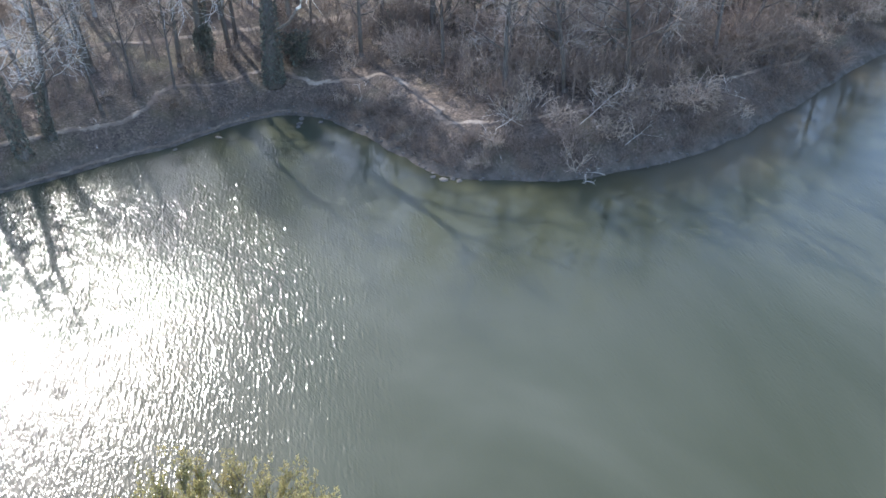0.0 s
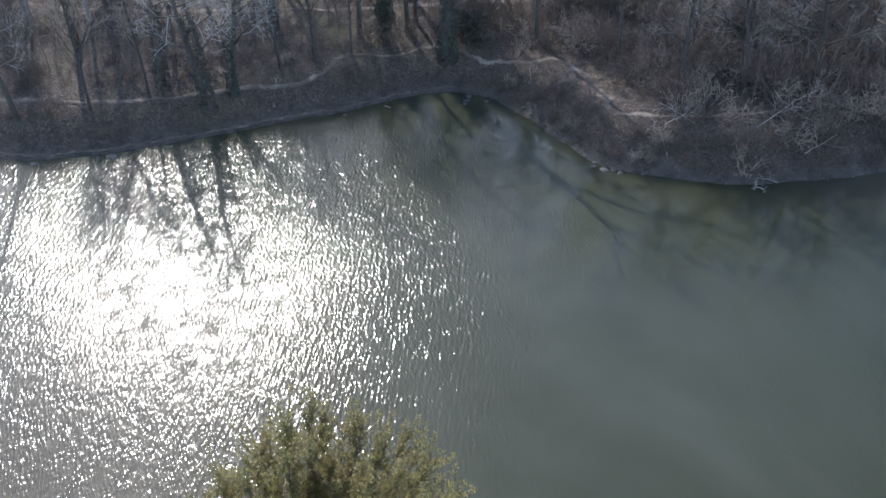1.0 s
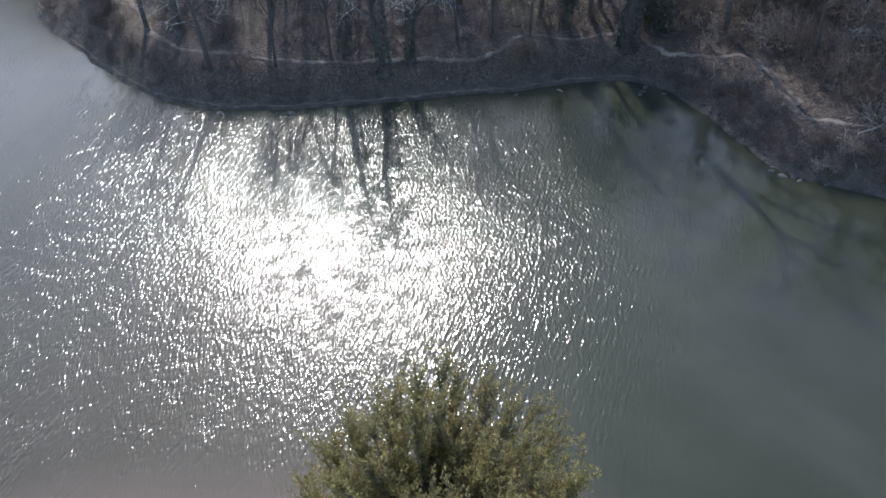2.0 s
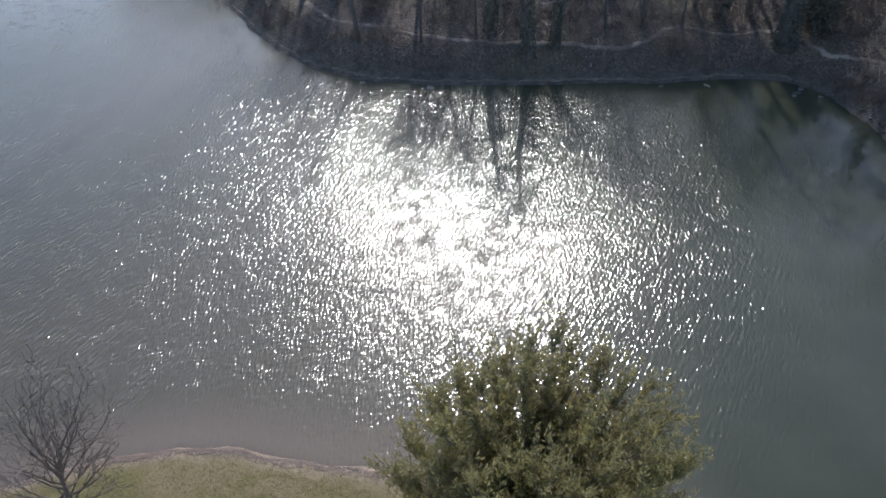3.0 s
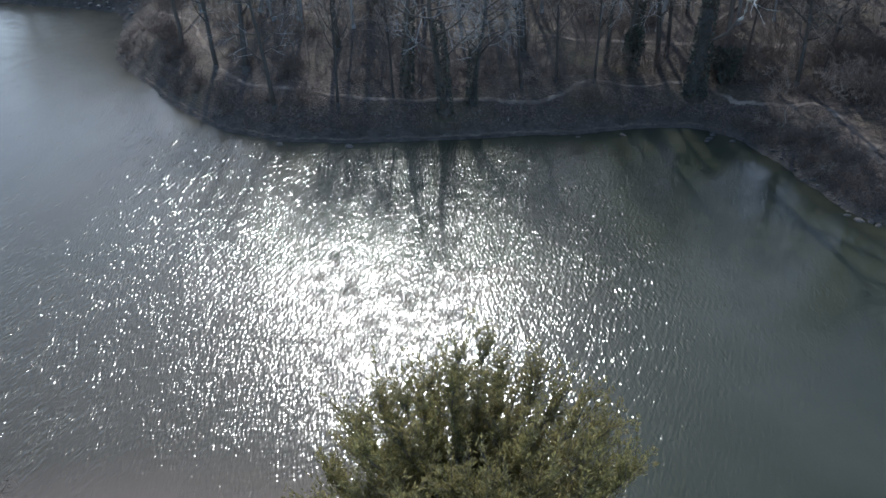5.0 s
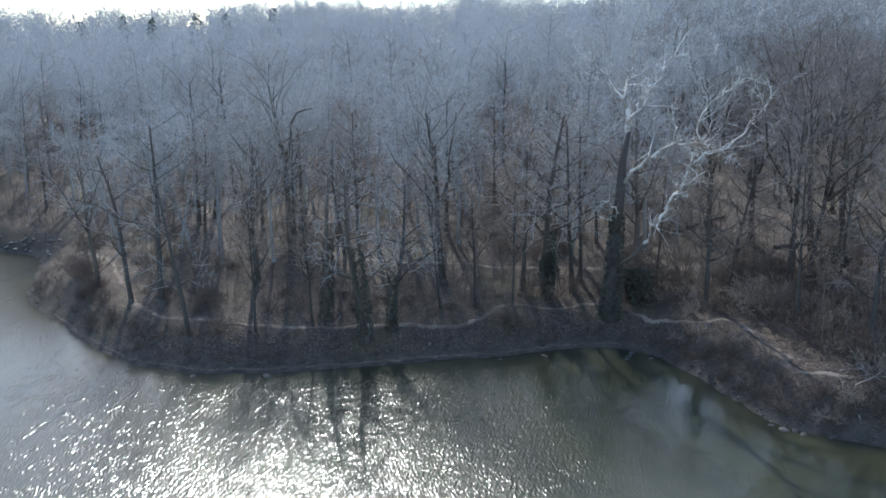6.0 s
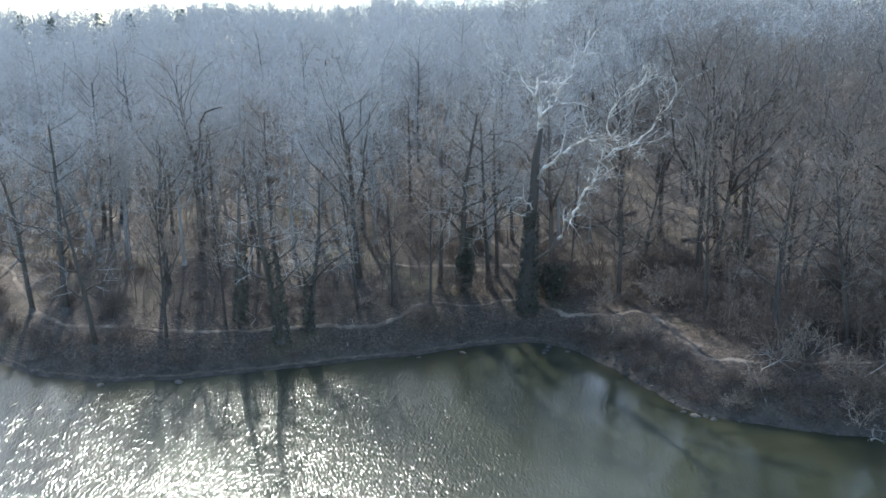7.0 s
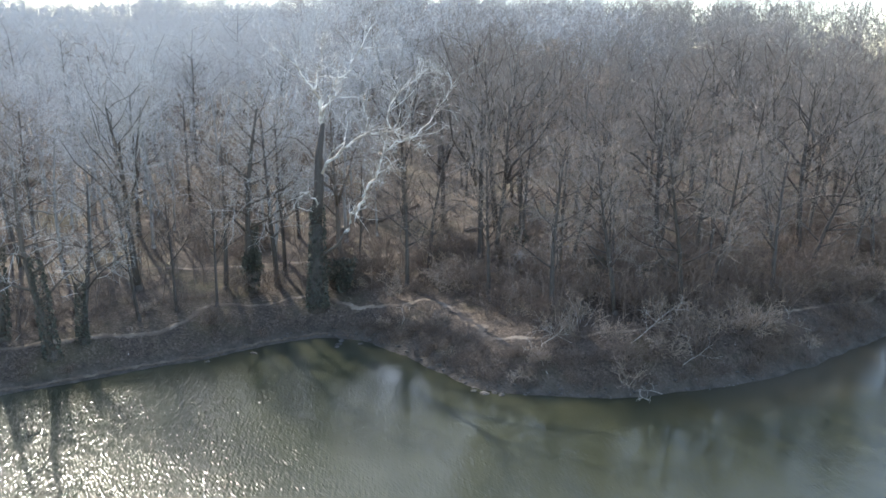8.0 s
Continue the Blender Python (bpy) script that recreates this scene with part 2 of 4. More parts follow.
def part(name, shape, material, parent, label="", smooth=False):
    ob = new(name, shape if isinstance(shape, bpy.types.Mesh) else shape.mesh(name, material, smooth))
    ob.parent = parent
    return tagged(ob, label)


# ---------------------------------------------------------------- the lake and the lie of the land
FAR_SHORE = [(-170, 122), (-110, 104), (-63, 96.4), (-57, 94.5), (-54, 90), (-47.4, 76.8), (-41.4, 70.4), (-36.5, 65.5),
             (-32.1, 61.7), (-27.9, 58.9), (-22.7, 57.7), (-17.7, 58.3), (-12.7, 59.6), (-5.8, 61.9), (-0.7, 63.5), (4.3, 65.8),
             (8.8, 66.5), (11.6, 64.7), (13.3, 62), (15.2, 57.5), (17.4, 52.3), (20.6, 50.2), (25.2, 48.4), (29.4, 48.1),
             (35, 48.4), (40.3, 49.4), (46, 51.8), (53.5, 55.2), (68, 62), (95, 74), (150, 86)]
NEAR_SHORE = [(190, 60), (150, 12), (90, -2), (40, 5), (12, 14), (2, 18), (-4.5, 20.2), (-8.6, 20.6), (-12.9, 20.1),
              (-15.2, 20), (-17.6, 19.1), (-19.6, 18.2), (-23, 15.7), (-31, 10), (-55, 0), (-110, -8), (-180, 30), (-200, 80)]


def smooth_line(pts, steps=5, closed=False):
    """A Catmull-Rom line through pts."""
    p = np.array(pts, float)
    n = len(p)
    out = []
    for i in range(n if closed else n - 1):
        if closed:
            a, b, c, d = p[i - 1], p[i], p[(i + 1) % n], p[(i + 2) % n]
        else:
            a, b, c, d = p[max(i - 1, 0)], p[i], p[i + 1], p[min(i + 2, n - 1)]
        for k in range(steps):
            t = k / steps
            out.append(0.5 * (2 * b + (c - a) * t + (2 * a - 5 * b + 4 * c - d) * t * t + (3 * b - a - 3 * c + d) * t ** 3))
    if not closed:
        out.append(p[-1])
    return np.array(out)


SHORE = smooth_line(FAR_SHORE + NEAR_SHORE, 6, True)
N_FAR = (len(FAR_SHORE) - 1) * 6
# a little unevenness of the bank line
for i in range(len(SHORE)):
    SHORE[i] += [0.35 * noise.noise((SHORE[i][0] * 0.45, SHORE[i][1] * 0.45, 3.3)), 0.35 * noise.noise((SHORE[i][0] * 0.45, SHORE[i][1] * 0.45, 9.1))]


SEG_A, SEG_B = SHORE, np.roll(SHORE, -1, 0)
SEG_D = SEG_B - SEG_A
SEG_L = (SEG_D ** 2).sum(1) + 1e-12
SEG_FAR = np.arange(len(SHORE)) < N_FAR


def from_shore(x, y):
    """Distance to the water's edge (positive on land), and whether the far bank is the nearer one."""
    x, y = np.atleast_1d(x).astype(float).ravel(), np.atleast_1d(y).astype(float).ravel()
    out, far = np.empty(x.shape), np.empty(x.shape, bool)
    for a in range(0, len(x), 4000):
        px, py = x[a:a + 4000, None], y[a:a + 4000, None]
        rx, ry = px - SEG_A[:, 0], py - SEG_A[:, 1]
        t = np.clip((rx * SEG_D[:, 0] + ry * SEG_D[:, 1]) / SEG_L, 0, 1)
        d = (rx - t * SEG_D[:, 0]) ** 2 + (ry - t * SEG_D[:, 1]) ** 2
        k = d.argmin(1)
        cross = (SEG_A[:, 1] > py) != (SEG_B[:, 1] > py)
        left = px < SEG_A[:, 0] + ry / np.where(np.abs(SEG_D[:, 1]) < 1e-9, 1e-9, SEG_D[:, 1]) * SEG_D[:, 0]
        inside = (cross & left).sum(1) % 2 == 1
        s = np.sqrt(d[np.arange(len(k)), k])
        out[a:a + 4000], far[a:a + 4000] = np.where(inside, -s, s), SEG_FAR[k]
    return out, far


WAVES = {}


def waves2(x, y, seed, size):
    """Cheap smooth unevenness for arrays."""
    if seed not in WAVES:
        r = np.random.RandomState(seed)
        WAVES[seed] = r.uniform(0, 2 * np.pi, (7, 1)), 2 * np.pi * r.uniform(0.5, 1.6, (7, 1)) / size, r.uniform(0, 6.3, (7, 1))
    a, w, p = WAVES[seed]
    return np.sin((x * np.cos(a) + y * np.sin(a)) * w + p).mean(0)


def land(x, y):
    """Height of the ground."""
    x, y = np.atleast_1d(x).astype(float).ravel(), np.atleast_1d(y).astype(float).ravel()
    s, far = from_shore(x, y)
    hill = np.interp(s, [-30, -6, -1, 0, 0.4, 1.5, 3, 5, 8, 16, 40, 80, 150, 230, 330, 3000],
                     [-2.5, -1.3, -0.35, 0, 0.3, 1.2, 2.2, 2.8, 3.3, 4.7, 8.2, 14.2, 27.5, 32.5, 34.0, 34.0])
    lawn = np.interp(s, [-30, -6, -1, 0, 0.25, 0.8, 4, 12, 60, 3000], [-2.5, -1.0, -0.2, 0, 0.16, 0.24, 0.5, 0.9, 2.5, 4.0])
    z = np.where(far, hill, lawn)
    rough = np.clip((s - 1) / 6, 0, 1)
    z += rough * np.where(far, 0.35, 0.06) * waves2(x, y, 5, 7.0) + rough * np.where(far, 0.12, 0.03) * waves2(x, y, 6, 2.2)
    z += np.clip((s - 30) / 60, 0, 1) * far * 2.5 * waves2(x, y, 8, 60.0)
    return z


def land_at(x, y):
    return float(land(x, y)[0])


def spaced(*bands):
    out = [bands[0][0]]
    for a, b, n in bands:
        out += list(np.linspace(a, b, n + 1)[1:])
    return np.array(out)


XS = spaced((-3500, -900, 4), (-900, -260, 8), (-260, -90, 20), (-90, -45, 28), (-45, 60, 165), (60, 120, 30), (120, 300, 18), (300, 900, 8), (900, 3500, 4))
YS = spaced((-3500, -900, 4), (-900, -120, 10), (-120, 0, 16), (0, 24, 40), (24, 44, 8), (44, 105, 105), (105, 180, 38), (180, 420, 34), (420, 900, 8), (900, 3500, 4))


def build_ground():
    gx, gy = np.meshgrid(XS, YS)
    x, y = gx.ravel(), gy.ravel()
    z = land(x, y)
    s, far = from_shore(x, y)
    w, h = len(XS), len(YS)
    idx = np.arange(w * h).reshape(h, w)
    f = np.stack([idx[:-1, :-1], idx[:-1, 1:], idx[1:, 1:], idx[1:, :-1]], -1).reshape(-1, 4)
    me = bpy.data.meshes.new("ground")
    me.from_pydata(np.stack([x, y, z], -1).tolist(), [], f.tolist())
    for m in (M_LITTER, M_GRASS):
        me.materials.append(m)
    ff = far[f].mean(1) > 0.5
    slot = np.where(ff, 0, 1)
    mud = np.clip(1.25 - s / np.where(far, 0.9, 0.75), 0, 1)
    me.attributes.new("mud", "FLOAT", "POINT").data.foreach_set("value", mud.astype(np.float32))
    me.polygons.foreach_set("material_index", slot.astype(np.int32))
    me.polygons.foreach_set("use_smooth", np.ones(len(f), bool))
    me.update()
    return tagged(new("ground", me), "sloping woodland ground of brown leaf litter, lawn on the near bank", "ground", kind="structure")


build_ground()


def build_water():
    xs, ys = spaced((-330, -60, 30), (-60, 60, 120), (60, 330, 30)), spaced((-60, 0, 10), (0, 26, 52), (26, 100, 50), (100, 190, 10))
    gx, gy = np.meshgrid(xs, ys)
    x, y = gx.ravel(), gy.ravel()
    s, far = from_shore(x, y)
    idx = np.arange(len(x)).reshape(len(ys), len(xs))
    f = np.stack([idx[:-1, :-1], idx[:-1, 1:], idx[1:, 1:], idx[1:, :-1]], -1).reshape(-1, 4)
    me = bpy.data.meshes.new("water")
    me.from_pydata(np.stack([x, y, 0 * x], -1).tolist(), [], f.tolist())
    me.materials.append(M_WATER)
    # muddy shallows along the lawn, painted sky sheen, and how much breeze reaches the surface
    shoal_and_sheen = np.clip(1 + (s + 0.6) / 5.5, 0, 1) * np.where(far, 0.05 + 0.4 * np.clip((x - 26) / 12, 0, 1), 1.0)
    # left-hand open water: brightness of reflected sky and haze put into the colour
    shoal_and_sheen = np.maximum(shoal_and_sheen, np.where(far, 0.3 * np.clip((-12 - x) / 20, 0, 1), 0.5 * np.clip(1 + s / 50, 0, 1)) * np.clip((4 - x) / 14, 0, 1))
    breeze = np.interp(x - 0.15 * (y - 40), [-80, -36, -20, -6, 3, 11, 20, 45], [0.42, 0.54, 0.88, 1.0, 0.6, 0.26, 0.18, 0.15])
    calm, open_bank = np.interp(-s, [0, 2, 6, 12], [0.1, 0.22, 0.6, 1.0]), np.interp(-s, [0, 1, 4, 9], [0.35, 0.65, 0.9, 1.0])
    breeze *= np.where(far, open_bank + (calm - open_bank) * np.clip((x + 4) / 6, 0, 1), np.interp(-s, [0, 1, 5], [0.2, 0.45, 1.0]))
    for nm, values in (("shoal_and_sheen", shoal_and_sheen), ("breeze", breeze)):
        me.attributes.new(nm, "FLOAT", "POINT").data.foreach_set("value", values.astype(np.float32))
    me.update()
    return tagged(new("water", me), "murky green lake water with small wind ripples", "water", kind="structure")


build_water()


# ---------------------------------------------------------------- trodden paths
def build_path(label, pts, width, seed, lift=0.03, name="footpath", material=M_DIRT, category="path"):
    line = smooth_line(pts, 10)
    r = random.Random(seed)
    q = Shape()
    n = len(line)
    across = 5
    for i in range(n):
        a, b = line[max(i - 1, 0)], line[min(i + 1, n - 1)]
        d = (b - a) / (np.linalg.norm(b - a) + 1e-9)
        w = width * (0.8 + 0.45 * noise.noise((i * 0.21, seed, 0.5)))
        o = 0.3 * width * noise.noise((i * 0.3, seed, 7.5))
        for k in range(across):
            u = (k / (across - 1) - 0.5) * w + o + r.uniform(-0.05, 0.05)
            x, y = line[i][0] - d[1] * u, line[i][1] + d[0] * u
            edge = abs(k - (across - 1) / 2) / ((across - 1) / 2)
            q.v.append((x, y, land_at(x, y) + lift - (0.08 if edge == 1 else 0)))
    for i in range(n - 1):
        for k in range(across - 1):
            a = i * across + k
            q.f.append((a, a + 1, a + across + 1, a + across))
    me = q.mesh(name, material, True)
    me.attributes.new("worn", "FLOAT", "POINT").data.foreach_set("value", [(0.0, 0.62, 1.0, 0.62, 0.0)[k % across] for k in range(len(q.v))])
    return tagged(new(name, me), label, category, kind="structure")


LOWER_PATH = [(-46.6, 85), (-41.2, 80.7), (-36.2, 73.4), (-32.9, 68.3), (-29.9, 65), (-26.4, 63), (-22.7, 62.4), (-19.6, 61.9), (-13, 62.8), (-8.7, 64),
              (-3, 65.5), (-1.2, 67.8), (0.1, 68.8), (3.9, 69.3), (7, 70.6), (9.9, 69.6), (11.7, 68), (14.8, 66.5), (17.3, 65.2), (18.7, 62.4), (19.1, 59.6),
              (19.2, 56.7), (20.3, 54.9), (22.2, 54)]
POINT_PATH = [(22.2, 54), (27, 53.4), (33, 53.6), (40.8, 55), (47.8, 56.6), (56, 59.3), (64, 66), (78, 74)]
UPPER_PATH = [(-50, 130), (-48.1, 124), (-43.8, 111), (-34.4, 93), (-29.5, 82.3), (-25.8, 78.2), (-17.2, 75.9), (-7.9, 76.4), (0, 77), (10, 77.7), (19.8, 77),
              (27, 76), (36, 76.5), (47, 78), (66, 86)]
build_path("narrow pale trodden path along the far bank", LOWER_PATH, 0.85, 2)
build_path("faint trodden path on the brushy point", POINT_PATH, 0.7, 4)
build_path("bare worn earth at the bend of the path", [(18.5, 61.6), (19.05, 60.0), (19.2, 58.4), (19.3, 57.2)], 1.6, 9, 0.045)
rim = [SHORE[i] + np.array((SHORE[i - 1][1] - SHORE[i + 1][1], SHORE[i + 1][0] - SHORE[i - 1][0])) / np.linalg.norm(SHORE[i + 1] - SHORE[i - 1]) * 0.26
       for i in range(6 * 6, 17 * 6, 2)]
build_path("pale rim of dried mud above the waterline", rim, 0.36, 6, 0.04, "mud_rim", M_RIM, "bank")
build_path("level dirt trail through the leafy woods", UPPER_PATH, 1.7, 3)


# ---------------------------------------------------------------- bare trees
def bend(r, d, amount):
    v = Vector((d[0] + r.gauss(0, amount), d[1] + r.gauss(0, amount), d[2] + r.gauss(0, amount)))
    return v.normalized()


def grow(r, wood, twigs, p, d, length, radius, level, spec):
    """A limb and, from it, smaller ones."""
    steps = (5, spec.get("main", 4), spec.get("mid", 3), spec.get("fine", 1), 1)[level]
    pts, radii = [tuple(p)], [radius]
    q, dd = Vector(p), Vector(d)
    ends = []
    taper = spec["taper"][min(level, len(spec["taper"]) - 1)]
    for i in range(steps):
        dd = bend(r, dd, spec["wander"] * (0.3 if level == 0 else 1.0))
        dd = (dd + Vector((0, 0, spec["lift"] * (0.35 if level > 1 else 1.0)))).normalized() if level else dd
        q = q + dd * (length / steps)
        pts.append(tuple(q))
        radii.append(max(radius * (1 - (1 - taper) * (i + 1) / steps), spec["thin"]))
        ends.append((q.copy(), dd.copy(), radii[-1], (i + 1) / steps))
    (wood if level < 2 else twigs).tube(pts, radii, (7, 5, 3, 3, 3)[min(level, 4)], level < 2)
    if level >= spec["levels"]:
        return
    count = spec["counts"][level]
    for k in range(count):
        t = spec["clear"] + (1 - spec["clear"]) * ((k + r.random()) / count) if level == 0 else 0.25 + 0.75 * (k + r.random()) / count
        j = min(int(t * steps), steps - 1)
        a, b = Vector(pts[j]), Vector(pts[j + 1])
        u = t * steps - j
        at = a.lerp(b, min(u, 1))
        ax = (b - a).normalized()
        side = ax.orthogonal()
        side.rotate(Matrix.Rotation(k * 2.4 + r.uniform(-0.7, 0.7), 3, ax))
        spread = spec["spread"][min(level, len(spec["spread"]) - 1)] + r.uniform(-0.15, 0.15)
        nd = (ax * math.cos(spread) + side * math.sin(spread)).normalized()
        share = spec["share"][min(level, len(spec["share"]) - 1)]
        nl = length * share * (1.15 - 0.55 * t if level == 0 else 1.05 - 0.35 * t) * r.uniform(0.75, 1.2)
        nr = max((radii[j] * (1 - u) + radii[j + 1] * u) * spec["thinner"], spec["thin"])
        grow(r, wood, twigs, at, nd, nl, nr, level + 1, spec)


def bare_tree(seed, height, girth, spec, name="bare_tree", mats=None, ivy=0.0):
    r = random.Random(seed)
    wood, twigs = Shape(), Shape()
    lean = Vector((r.gauss(0, 0.05), r.gauss(0, 0.05), 1)).normalized()
    grow(r, wood, twigs, (0, 0, -0.3), lean, height * 0.78, girth, 0, spec)
    # root flare
    wood.tube([(0, 0, -0.35), (0, 0, 0.1), (0, 0, 0.55)], [girth * 1.7, girth * 1.35, girth * 1.02], 8)
    if spec.get("fork"):
        for k in range(spec["fork"]):
            a = k * 2.6 + r.uniform(0, 1)
            at = lean * height * r.uniform(0.3, 0.5)
            nd = (lean + Vector((math.cos(a), math.sin(a), 0)) * r.uniform(0.3, 0.55)).normalized()
            grow(r, wood, twigs, at, nd, height * 0.46, girth * 0.5, 1, {**spec, "counts": (0, 13, 6), "lift": 0.06, "main": 6})
    tree = empty(name)
    mats = mats or (M_BARK, M_TWIG)
    part("trunk", wood, mats[0], tree, smooth=True)
    part("crown", twigs, mats[1], tree)
    if ivy:
        leaves = Shape()
        for k in range(1500):
            z = r.uniform(0, ivy)
            a = r.uniform(0, 6.283)
            rad = girth * (1.35 - 0.4 * z / ivy) + r.uniform(0, 0.22) * (1 - 0.5 * z / ivy)
            p = lean * z + Vector((math.cos(a) * rad, math.sin(a) * rad, 0))
            d = Vector((math.cos(a) + r.gauss(0, 0.5), math.sin(a) + r.gauss(0, 0.5), r.gauss(-0.4, 0.4))).normalized()
            s = d.orthogonal()
            s.rotate(Matrix.Rotation(r.uniform(0, 6.28), 3, d))
            leaves.blade(p, d, s, r.uniform(0.10, 0.2), r.uniform(0.045, 0.08))
        part("ivy", leaves, M_IVY, tree, "dark green ivy climbing the trunk")
    return tree


WOOD_SPEC = dict(levels=3, counts=(18, 7, 6), clear=0.28, spread=(0.98, 0.8, 0.8), share=(0.36, 0.48, 0.6), wander=0.17, lift=0.08,
                 taper=(0.25, 0.3, 0.4, 0.5), thinner=0.45, thin=0.0125)
OPEN_SPEC = {**WOOD_SPEC, "counts": (13, 7, 6), "clear": 0.34, "spread": (0.65, 0.7, 0.8), "share": (0.5, 0.45, 0.55), "wander": 0.24, "fork": 2}
THIN_SPEC = {**WOOD_SPEC, "counts": (12, 5, 5), "clear": 0.3, "thin": 0.0085, "wander": 0.14}
POLE_SPEC = {**WOOD_SPEC, "counts": (16, 6, 5), "clear": 0.35, "spread": (0.7, 0.7, 0.7), "share": (0.30, 0.48, 0.6), "lift": 0.25, "wander": 0.07}

kinds = []
for i, (h, g, sp, mats, ivy, lab) in enumerate([
        (19, 0.26, WOOD_SPEC, (M_BARK, M_TWIG), 0, "tall bare grey-brown woodland tree with fine twigs"),
        (21, 0.34, OPEN_SPEC, (M_BARK, M_TWIG), 0, "large forked bare tree with dark spreading limbs"),
        (17, 0.19, POLE_SPEC, (M_BARK_DARK, M_TWIG_WARM), 0, "slender bare tree with a straight brown trunk"),
        (20, 0.30, OPEN_SPEC, (M_BARK_WARM, M_TWIG), 0, "spreading bare tree with crooked brown limbs"),
        (18, 0.24, WOOD_SPEC, (M_BARK, M_TWIG_WARM), 0, "bare tree with tan twigs on the leafy slope"),
        (14, 0.13, POLE_SPEC, (M_BARK_DARK, M_TWIG_WARM), 0, "thin young bare tree among the woods"),
        (19, 0.30, WOOD_SPEC, (M_BARK, M_TWIG), 5.5, "bare tree with its dark trunk wrapped in ivy"),
        (18, 0.25, THIN_SPEC, (M_BARK, M_TWIG), 0, "bare tree with a thin crown leaning over the bank"),
        # three kinds with the upper slope's haze in their colours
        (20, 0.24, WOOD_SPEC, (M_BARK_HAZED, M_TWIG_HAZED), 0, "bare tree on the upper slope, coloured pale grey for haze"),
        (19, 0.22, OPEN_SPEC, (M_BARK_HAZED, M_TWIG_HAZED), 0, "spreading bare tree on the upper slope, coloured pale grey for haze"),
        (17, 0.15, POLE_SPEC, (M_BARK_HAZED, M_TWIG), 0, "slim bare tree on the upper slope, coloured pale grey for haze"),
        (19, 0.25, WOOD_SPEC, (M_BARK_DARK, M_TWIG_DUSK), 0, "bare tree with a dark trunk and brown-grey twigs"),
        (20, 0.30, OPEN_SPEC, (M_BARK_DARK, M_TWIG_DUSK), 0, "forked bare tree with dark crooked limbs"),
        (18, 0.32, THIN_SPEC, (M_BARK_WARM, M_TWIG), 7.5, "bare bank tree with a thick ivy-covered trunk")]):
    t = bare_tree(40 + i, h, g, sp, mats=mats, ivy=ivy)
    tagged(t, lab, "tree", group="bare woodland trees")
    kinds.append(t)
used = set()


def put_tree(k, x, y, scale=1.0, turn=0.0, lean=(0.0, 0.0), sink=0.15):
    """Set tree kind k on the ground; the first use moves the one that was built."""
    m = Matrix.Translation((x, y, land_at(x, y) - sink)) @ pose(0, 0, 0, lean[0], lean[1], turn) @ Matrix.Scale(scale, 4)
    if k in used:
        ob = copy_thing(kinds[k], m)
        ob.scale = (scale,) * 3
    else:
        used.add(k)
        ob = kinds[k]
        ob.matrix_basis = m
    return ob


# trunks that stand out on the bank, and added shade trees: kind, x, y, size, turn, leans
NAMED_TREES = [(6, 3.3, 72.1, 1.1, 0, 0, 0), (2, 6.4, 75, 1.1, 40, 0, 0), (12, 23, 69.8, 1.0, 70, 0, -3), (12, 24.8, 70.8, 0.95, 200, 0, 9),
               (13, -14.4, 63.8, 0.9, 90, 0, 0), (13, -10.9, 62.2, 1.0, 10, 0, 0), (6, -9.1, 63.6, 0.8, 150, 0, 2), (5, -15.2, 62.6, 0.9, 70, 0, 0),
               (5, 0.4, 68.6, 1.0, 0, 0, 0), (5, -5.4, 66.5, 1.1, 120, 0, -2), (5, -19.2, 60.6, 1.1, 30, 0, 0), (7, -28.8, 65.7, 1.1, 300, 0, -4),
               (7, -24.4, 60.4, 0.9, 140, 4, -3), (7, -32.1, 67, 0.95, 250, 0, -12), (5, 13, 74.3, 1.0, 0, 0, 3), (5, -2.7, 67.8, 0.9, 33, 0, 0),
               (2, 27.3, 71.2, 1.0, 0, 0, 7), (1, 19.4, 83.1, 1.0, 20, 0, 0), (12, 41, 70.5, 0.95, 45, 0, 6), (11, 30.4, 66.7, 0.85, 260, 0, 3),
               (5, 30.7, 60, 1.0, 0, 0, 2), (2, 40.6, 61.8, 0.85, 0, 0, 8), (12, 58, 71.2, 0.9, 170, 0, 8), (11, 50.7, 90, 1.0, 0, 0, 0), (3, -38, 72.5, 0.8, 0, 4, -8),
               (11, 24.5, 56.5, 0.9, 15, 3, 0), (11, 29.5, 56.2, 0.85, 80, 3, 2), (11, 34.5, 55.5, 0.95, 140, 4, 3), (11, 38.5, 58, 0.9, 210, 2, 4), (11, 44.5, 58, 0.9, 20, 3, 4),
               # the two at x 5.6 and 1.2 are added to shade the water
               (11, 50, 61, 0.9, 300, 3, 5), (12, 57.5, 64.5, 0.85, 66, 3, 4), (2, 21.5, 62.5, 0.95, 0, 2, 0), (2, 27, 61.5, 0.9, 0, 2, 4), (5, 33, 64, 1.1, 0, 0, 2), (4, 16.5, 70, 0.9, 100, 0, 0), (0, 5.6, 73.4, 1.0, 55, 0, 0), (4, 1.2, 72.2, 0.9, 200, 0, 0), (3, 11.8, 75.5, 0.95, 120, 0, 0),
               # at and past the view's right edge, added to darken the mirrored sky
               (11, 62, 66.5, 0.95, 40, 2, 3), (12, 67, 69, 0.9, 130, 2, 3), (11, 72.5, 71.5, 1.0, 210, 0, 3), (12, 78, 74, 0.95, 300, 0, 2), (11, 84.5, 77, 1.0, 75, 0, 2)]
for k, x, y, size, turn, la, lb in NAMED_TREES:
    m = pose(0, 0, 0, la, lb, 0) @ pose(0, 0, 0, 0, 0, turn)
    e = [math.degrees(a) for a in m.to_euler()]
    put_tree(k, x, y, size, e[2], (e[0], e[1]))



